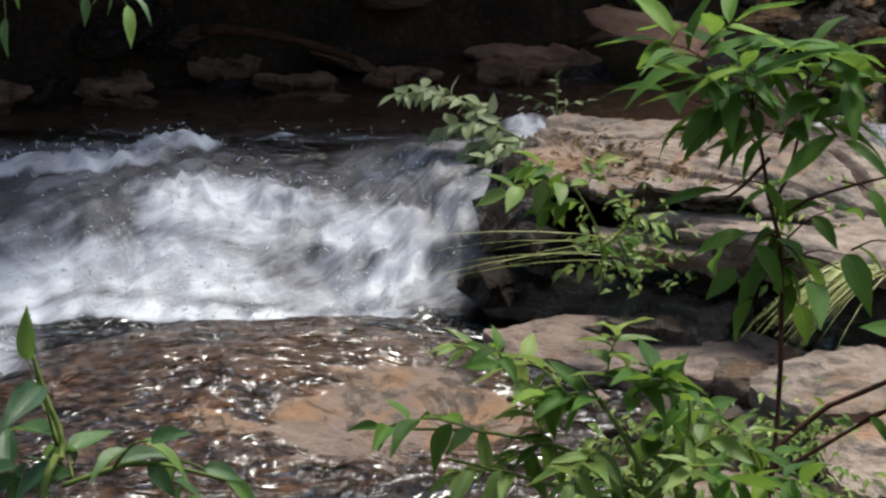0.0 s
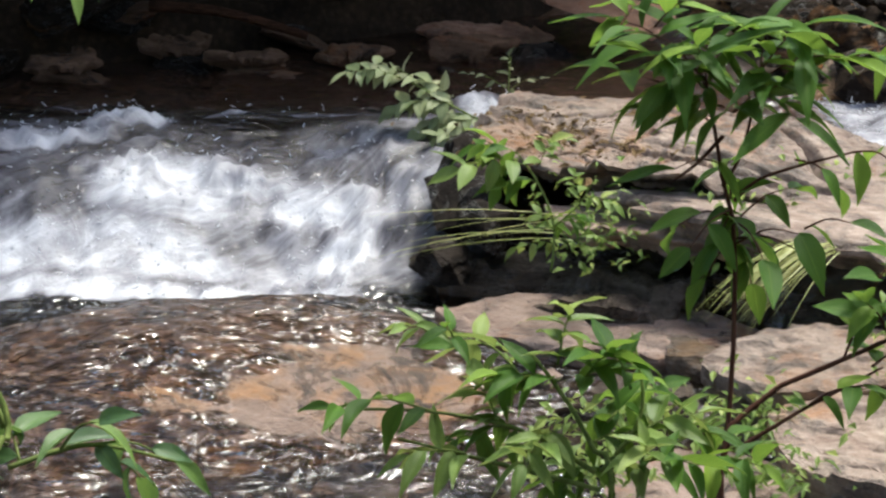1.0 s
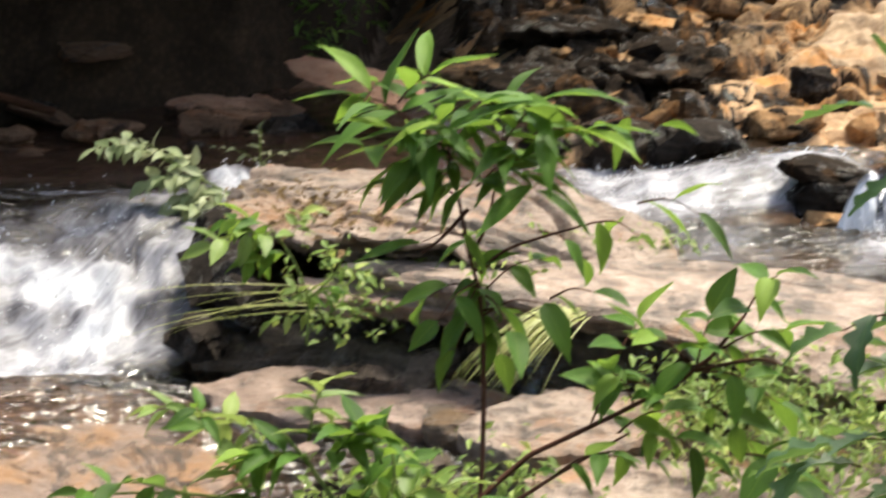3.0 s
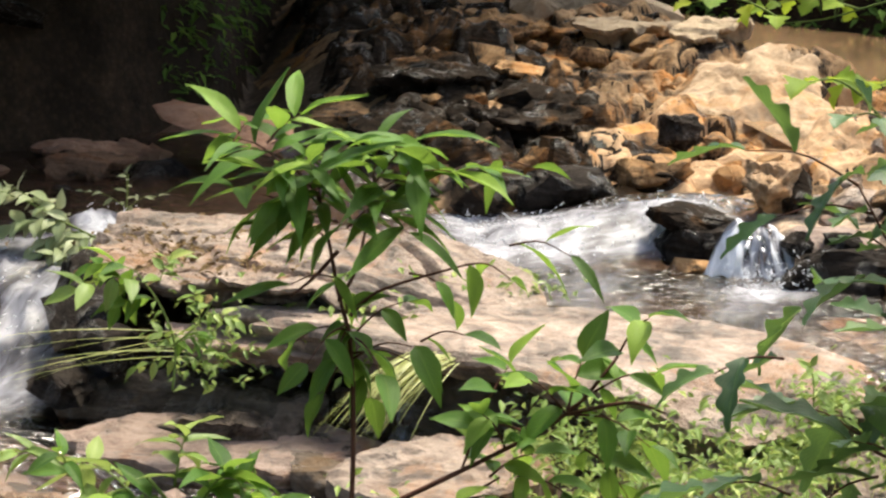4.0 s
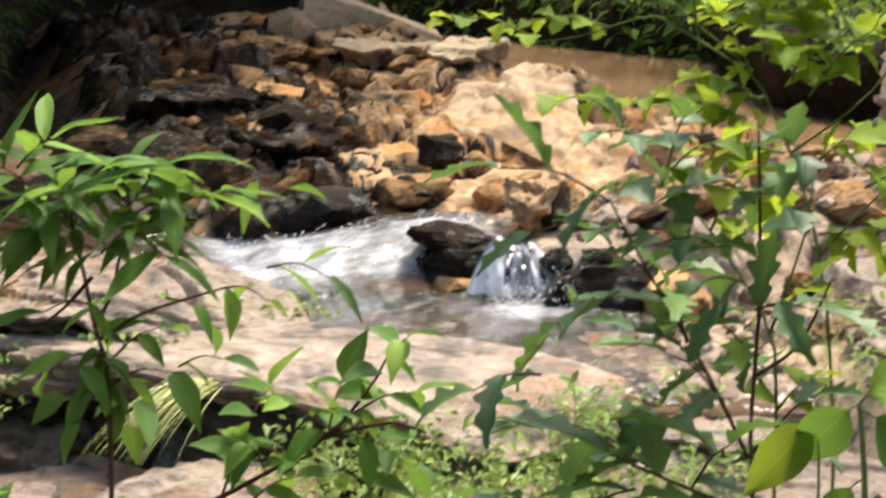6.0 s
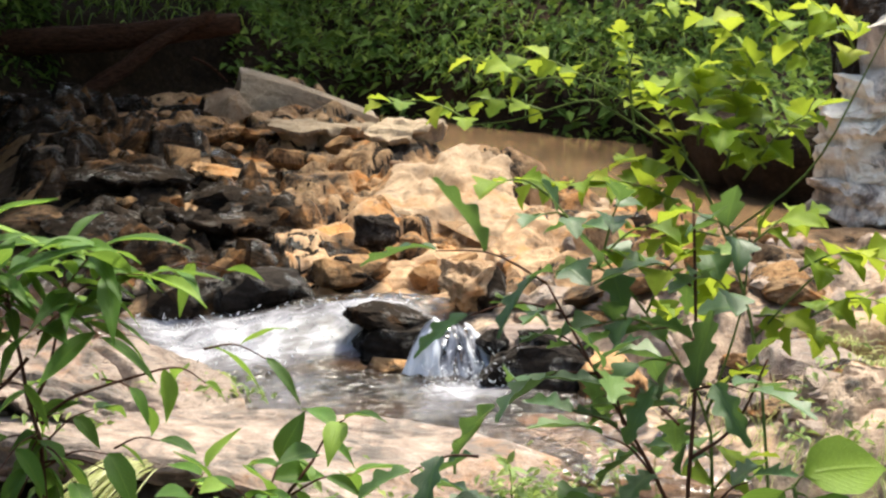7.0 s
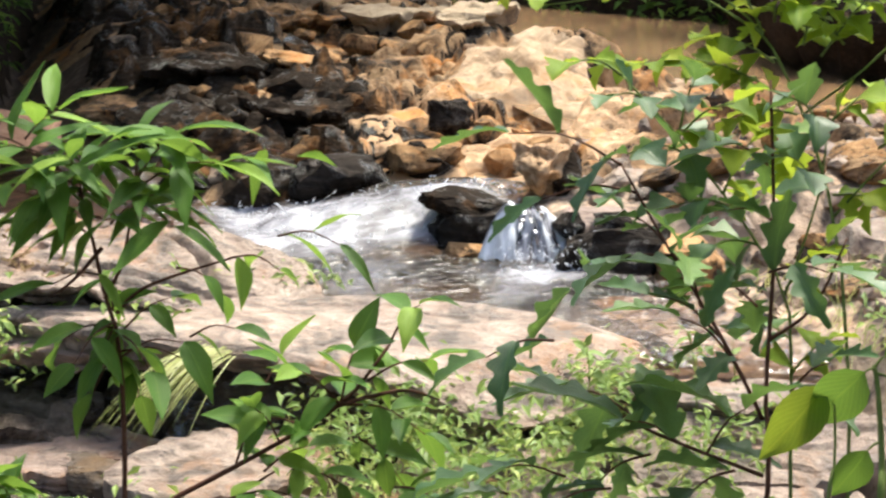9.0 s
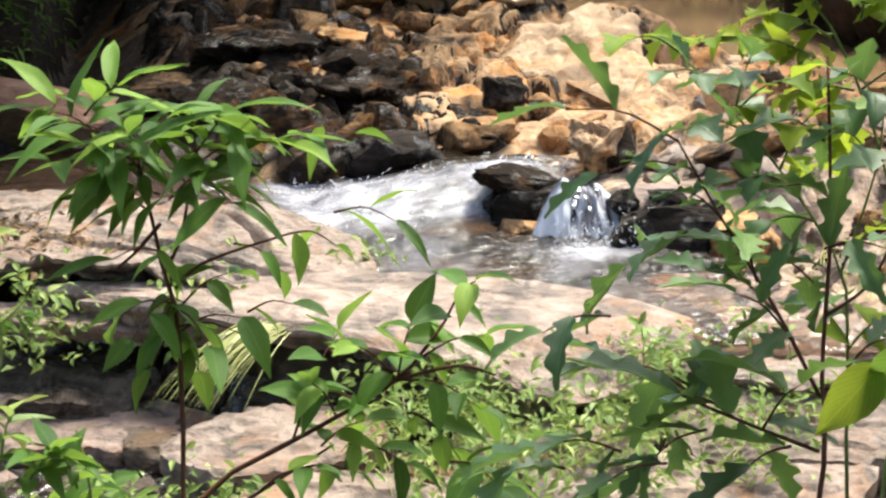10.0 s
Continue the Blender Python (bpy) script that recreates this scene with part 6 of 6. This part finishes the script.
# ---- grass, weeds and bank growth ----
def blades(name, label, category, roots, mat, seed, length, lean, spread, width=0.006, kind="", arch=0.5):
    """Arching grass blades from the given roots, each a strip of its own, in one mesh."""
    rng = random.Random(seed)
    verts, faces = [], []
    for r in roots:
        L = length * rng.uniform(0.6, 1.15)
        d = (Vector(lean) + Vector((rng.gauss(0, spread), rng.gauss(0, spread), rng.gauss(0, spread * 0.6)))).normalized()
        side = d.cross(Vector((0, 0, 1)))
        side = (side.normalized() if side.length > 1e-3 else Vector((1, 0, 0))) * 0.6 + Vector((rng.uniform(-1, 1), 0, rng.uniform(0, 1))) * 0.5
        k0 = len(verts)
        for i in range(6):
            s = i / 5
            p = Vector(r) + d * L * s + Vector((0, 0, -arch * L * s * s))
            w = side.normalized() * width * (1 - s) ** 0.6
            verts += [p - w, p + w]
        for i in range(5):
            faces.append((k0 + 2 * i, k0 + 2 * i + 1, k0 + 2 * i + 3, k0 + 2 * i + 2))
    ob = new(name, mesh_from(name, verts, faces, mat))
    return tagged(ob, label, category, kind=kind)


def leaf_cloud(name, points, mat, seed, size, label="", category="", kind="stuff", aspect=0.42, down=0.3, parent=None):
    """Many small folded leaves at the given points, in one mesh."""
    rng = np.random.RandomState(seed)
    p = np.asarray(points)
    n = len(p)
    a = rng.uniform(0, 2 * np.pi, n)
    y = np.stack([np.cos(a), np.sin(a), rng.uniform(-0.5, 0.35, n) - down], 1)
    y /= np.linalg.norm(y, axis=1)[:, None]
    up = np.stack([rng.normal(0, 0.45, n), rng.normal(-0.3, 0.45, n), np.ones(n)], 1)
    z = up - y * (up * y).sum(1)[:, None]
    z /= np.linalg.norm(z, axis=1)[:, None]
    x = np.cross(y, z)
    L = (size * rng.uniform(0.55, 1.3, n))[:, None]
    W = L * aspect * rng.uniform(0.7, 1.3, (n, 1)) * 0.5
    v = np.stack([p, p + y * L * 0.45 - x * W + z * W * 0.5, p + y * L * 0.5, p + y * L * 0.45 + x * W + z * W * 0.5, p + y * L - z * L * 0.12], 1).reshape(-1, 3)
    k = np.arange(n) * 5
    f = np.concatenate([np.stack(q, 1) for q in ((k, k + 1, k + 2), (k, k + 2, k + 3), (k + 1, k + 4, k + 2), (k + 3, k + 2, k + 4))])
    me = bpy.data.meshes.new(name)
    me.from_pydata(v.tolist(), [], f.tolist())
    me.materials.append(mat)
    uv = me.uv_layers.new(name="uv")
    idx = np.empty(len(me.loops), np.int32)
    me.loops.foreach_get("vertex_index", idx)
    table = np.array([(0.5, 0), (0, 0.45), (0.5, 0.5), (1, 0.45), (0.5, 1)])
    uv.data.foreach_set("uv", table[idx % 5].ravel().astype(np.float32))
    ob = new(name, me)
    if parent is not None:
        ob.parent = parent
        return tagged(ob, label)
    return tagged(ob, label, category, kind=kind)


# far bank, right: thick low plants and hanging grass
r_ = np.random.RandomState(11)
bx = r_.uniform(2.6, 15.0, 36000)
bd = 0.02 + 6.4 * r_.uniform(0, 1, 36000) ** 1.25
by = far_bank(bx) + bd
clump = vnoise(bx * 2.1, by * 2.1, 0, 5)
keep = (r_.uniform(0, 1, len(bx)) < 0.25 + 0.9 * clump) & ~((bx < 4.75) & (bd[: len(bx)] < 1.0))
bx, by, clump = bx[keep], by[keep], clump[keep]
bz = ground_height(bx, by) + r_.uniform(0.0, 1.0, len(bx)) * (0.12 + 0.45 * clump ** 2)
leaf_cloud("bank_plants", np.stack([bx, by, bz], 1), LEAF_BANK, 12, 0.155, "dense low green plants on the far bank", "plants")
roots = [(x, float(far_bank(x)) + d, float(ground_height(np.array(x), np.array(float(far_bank(x)) + d))) + 0.05) for x, d in zip(r_.uniform(3.2, 12.0, 1500), r_.uniform(0.25, 2.2, 1500))]
blades("bank_grass", "long grass hanging over the far bank", "grass", roots, LEAF_BANK, 13, 0.55, (0.0, -0.5, 0.8), 0.35, 0.010, "stuff", 0.9)

# far bank, left: ferns and roots in the shade
bx = r_.uniform(-6.0, 3.2, 9000)
by = far_bank(bx) + r_.uniform(0.8, 3.5, 9000)
bz = ground_height(bx, by) + r_.uniform(0.0, 0.3, 9000)
wx_ = r_.uniform(1.0, 3.2, 3500)
wy_ = far_bank(wx_) + r_.uniform(0.1, 0.9, 3500)
wz_ = ground_height(wx_, wy_) + r_.uniform(-0.1, 0.22, 3500)
bx, by, bz = np.r_[bx, wx_], np.r_[by, wy_], np.r_[bz, wz_]
q2_ = np.random.RandomState(19)
bx2, by2 = q2_.uniform(7.2, 10.0, 900), q2_.uniform(12.9, 16.5, 900)
leaf_cloud("bank_plants", np.stack([bx2, by2, 1.38 + 0.05 * (by2 - 13) + 0.16 * q2_.uniform(0, 1, 900)], 1), LEAF_BANK, 15, 0.14, "low green plants on the earth bank beside the pool", "plants")
leaf_cloud("shade_ferns", np.stack([bx, by, bz], 1), LEAF_BANK, 14, 0.13, "sparse dark ferns on the shaded far bank", "ferns", aspect=0.3)

# weeds in the cracks of the slabs
def weeds(n, xs, ys, z0, seed, spread_z=0.10):
    q = np.random.RandomState(seed)
    cl = [(q.uniform(*xs), q.uniform(*ys)) for _ in range(max(3, n // 45))]
    pts = []
    for _ in range(n):
        c = cl[q.randint(len(cl))]
        pts.append((c[0] + q.normal(0, 0.09), c[1] + q.normal(0, 0.07), z0 + abs(q.normal(0, spread_z))))
    return pts


lit = [(q[0], q[1], 0.70) for q in np.random.RandomState(41).normal((0.95, 9.75), (0.28, 0.32), (260, 2))]
leaf_cloud("leaf_litter", lit, plain("dead_leaf", (0.10, 0.06, 0.03), (0.26, 0.18, 0.09), 30), 42, 0.06, "dry leaves and twigs scattered on the slab", "leaf litter")
pts = weeds(1500, (1.9, 3.5), (7.25, 7.80), 0.32, 21, 0.13) + weeds(1000, (2.0, 3.9), (6.7, 7.3), 0.30, 22, 0.13) + weeds(160, (3.1, 3.9), (7.7, 8.2), 0.46, 25, 0.05)
pts += weeds(620, (0.55, 1.5), (6.5, 7.3), 0.16, 27, 0.10)
pts += weeds(620, (0.7, 1.7), (8.6, 9.15), 0.36, 23, 0.16) + weeds(900, (4.3, 6.2), (7.0, 8.8), 0.58, 24, 0.2) + weeds(90, (1.9, 2.5), (9.1, 9.5), 0.60, 26, 0.03)
leaf_cloud("weeds", pts, LEAF_WEED, 27, 0.062, "small yellow-green weeds in cracks of the rock", "weeds")
q_ = np.random.RandomState(31)
blades("weed_stalks", "thin yellow-green weed stalks between the rocks", "weeds", [(q_.uniform(1.9, 3.4), q_.uniform(6.9, 7.9), 0.28) for _ in range(160)] + [(4.2 + 1.9 * q_.beta(2, 1.2), q_.uniform(6.8, 8.9), 0.55) for _ in range(1100)], STRAW, 28, 0.28, (0.1, -0.1, 1), 0.45, 0.003, "stuff", 0.35)

# bent grass over the edge of the slab, and straws lying at the cascade
blades("grass_tuft", "yellow-green tuft of flattened grass hanging over a rock edge", "grass",
       [(1.72 + 0.06 * (k % 3) + q_.normal(0, 0.02), 8.26 + 0.03 * (k % 2) + q_.normal(0, 0.015), 0.565 + q_.normal(0, 0.012)) for k in range(70)], STRAW, 29, 0.52, (-0.74, -0.50, 0.02), 0.085, 0.0036, "", 0.46)
for gx_, gy_, gn_ in ((5.62, 8.72, 46), (5.90, 8.95, 40), (5.75, 9.30, 30), (5.30, 8.45, 26)):
    blades("grass_tuft", "pale dry grass tuft hanging among the stones", "grass", [(gx_ + q_.normal(0, 0.06), gy_ + q_.normal(0, 0.05), 0.72) for _ in range(gn_)], STRAW, int(gx_ * 100), 0.34, (-0.15, -0.45, 0.75), 0.42, 0.004, "", 0.95)
blades("grass_straws", "pale yellow-green straws lying across wet rock", "grass", [(0.80 + q_.normal(0, 0.10), 9.05 + q_.normal(0, 0.07), 0.43 + q_.normal(0, 0.04)) for _ in range(9)], STRAW, 30, 0.88, (-0.93, 0.02, -0.01), 0.12, 0.0034, "stuff", 0.16)


# ---- unseen trees of the far bank, added so their crowns shade the stream's left ----
def tree(x, y, height, radius, seed, label, lean=0.9):
    rng = random.Random(seed)
    z0 = float(ground_height(np.array(x), np.array(y))) - 0.1
    top = tagged(new("tree"), label, "tree", "trees on the far bank")
    top.location = (x, y, z0)
    t = limb("trunk", [(0, 0, 0), (0.1, -0.15 * lean, height * 0.4), (0.0, -0.55 * lean, height * 0.75), (0.1, -lean, height)], 0.22, 0.06, BARK, top, seed, 10, 12)
    pts = []
    for k in range(9):
        a = 2 * math.pi * k / 9 + rng.uniform(-0.3, 0.3)
        h = height * rng.uniform(0.42, 0.85)
        e = Vector((math.cos(a), math.sin(a) - 0.25, rng.uniform(0.05, 0.4))) * radius * rng.uniform(0.7, 1.1)
        b = Vector((0, -lean * (0.15 if lean < 1 else (h / height) ** 1.6), h))
        limb("limb", [b, b + e * 0.5 + Vector((0, 0, 0.25)), b + e], 0.07, 0.015, BARK, top, seed + k, 6, 8)
        for _ in range(7):
            c = b + e * rng.uniform(0.35, 1.05) + Vector((rng.gauss(0, 0.5), rng.gauss(0, 0.5), rng.gauss(0, 0.35)))
            for _ in range(75):
                pts.append((c.x + rng.gauss(0, 0.42), c.y + rng.gauss(0, 0.42), c.z + rng.gauss(0, 0.26)))
    leaf_cloud("crown", pts, LEAF_BANK, seed, 0.24, kind="", parent=top, aspect=0.55)
    return top


# shrubs held above the sight line, added only to darken the bank below
def bank_shrub(x, y, radius, seed):
    rng = random.Random(seed)
    z0 = float(ground_height(np.array(x), np.array(y))) - 0.05
    top = tagged(new("bank_shrub"), "dense unseen shrub added over the far bank for shade", "shrub", "shrubs on the far bank")
    top.location = (x, y, z0)
    pts = []
    for k in range(7):
        e = Vector((rng.uniform(-1, 1) * radius, -rng.uniform(0.2, 1.0) * 1.9, rng.uniform(0.7, 1.6)))
        low = (1.55 if x < -0.6 else 2.05) - z0
        e.z = max(e.z, low + 0.15)
        limb("stem", [(0, 0, 0), e * 0.5 + Vector((0, 0, 0.5)), e], 0.03, 0.01, BARK, top, seed + k, 6, 8)
        for _ in range(480):
            pts.append((e.x + rng.gauss(0, 0.42), e.y + rng.gauss(0, 0.40), max(e.z + rng.gauss(0.1, 0.25), low + 0.25 * rng.random())))
    leaf_cloud("crown", pts, LEAF_BANK, seed, 0.22, kind="", parent=top, aspect=0.6)


for k, (x, y) in enumerate([(-4.6, 12.0), (-3.0, 12.3), (-1.6, 13.0), (-0.3, 13.6), (0.8, 14.6), (1.5, 16.0), (2.0, 17.8)]):
    bank_shrub(x, y, 1.1, 80 + k)
for k, (x, y, h, r) in enumerate([(-6.2, 13.8, 6.5, 3.6), (0.2, 15.6, 6.0, 3.4), (2.2, 18.2, 6.5, 3.4), (4.6, 26.0, 7.5, 3.6), (10.0, 27.0, 7.5, 3.6), (-8.5, 17.5, 8.0, 4.0)]):
    wood = tree(x, y, h, r, 60 + k, "unseen broad-leaved tree added on the far bank for shade")

# leaning trees out of view, added to shade log, outcrop and bank
tree(5.4, 22.6, 5.2, 1.9, 91, "unseen leaning tree added to shade the fallen log", 4.6)
tree(4.2, 22.4, 5.2, 1.8, 92, "unseen leaning tree added to shade the outcrop", 7.2)
tree(3.0, 21.5, 5.2, 1.9, 93, "unseen leaning tree added to shade the far bank", 4.5)

# unseen wood added behind the near bank and at both ends, cutting sky light
for k, (x, y) in enumerate([(-9, -3), (-5.5, -4.5), (-2, -3.6), (1.5, -4.4), (5, -3.6), (8.5, -2.8), (12, -1), (-12, 1.5), (-12.5, 6), (-13, 10.5), (14.5, 4), (16, 9), (17, 14), (-7, -9), (-1, -9.5), (6, -9), (14, 20)]):
    z = float(ground_height(np.array(float(x)), np.array(float(y)))) - 0.1
    tree_copy = copy_thing(wood, pose(x, y, z, 0, 0, 47 * k) @ Matrix.Scale(1.15, 4))
    tagged(tree_copy, "unseen broad-leaved tree added around the stream to cut sky light", "tree", "trees of the wood")
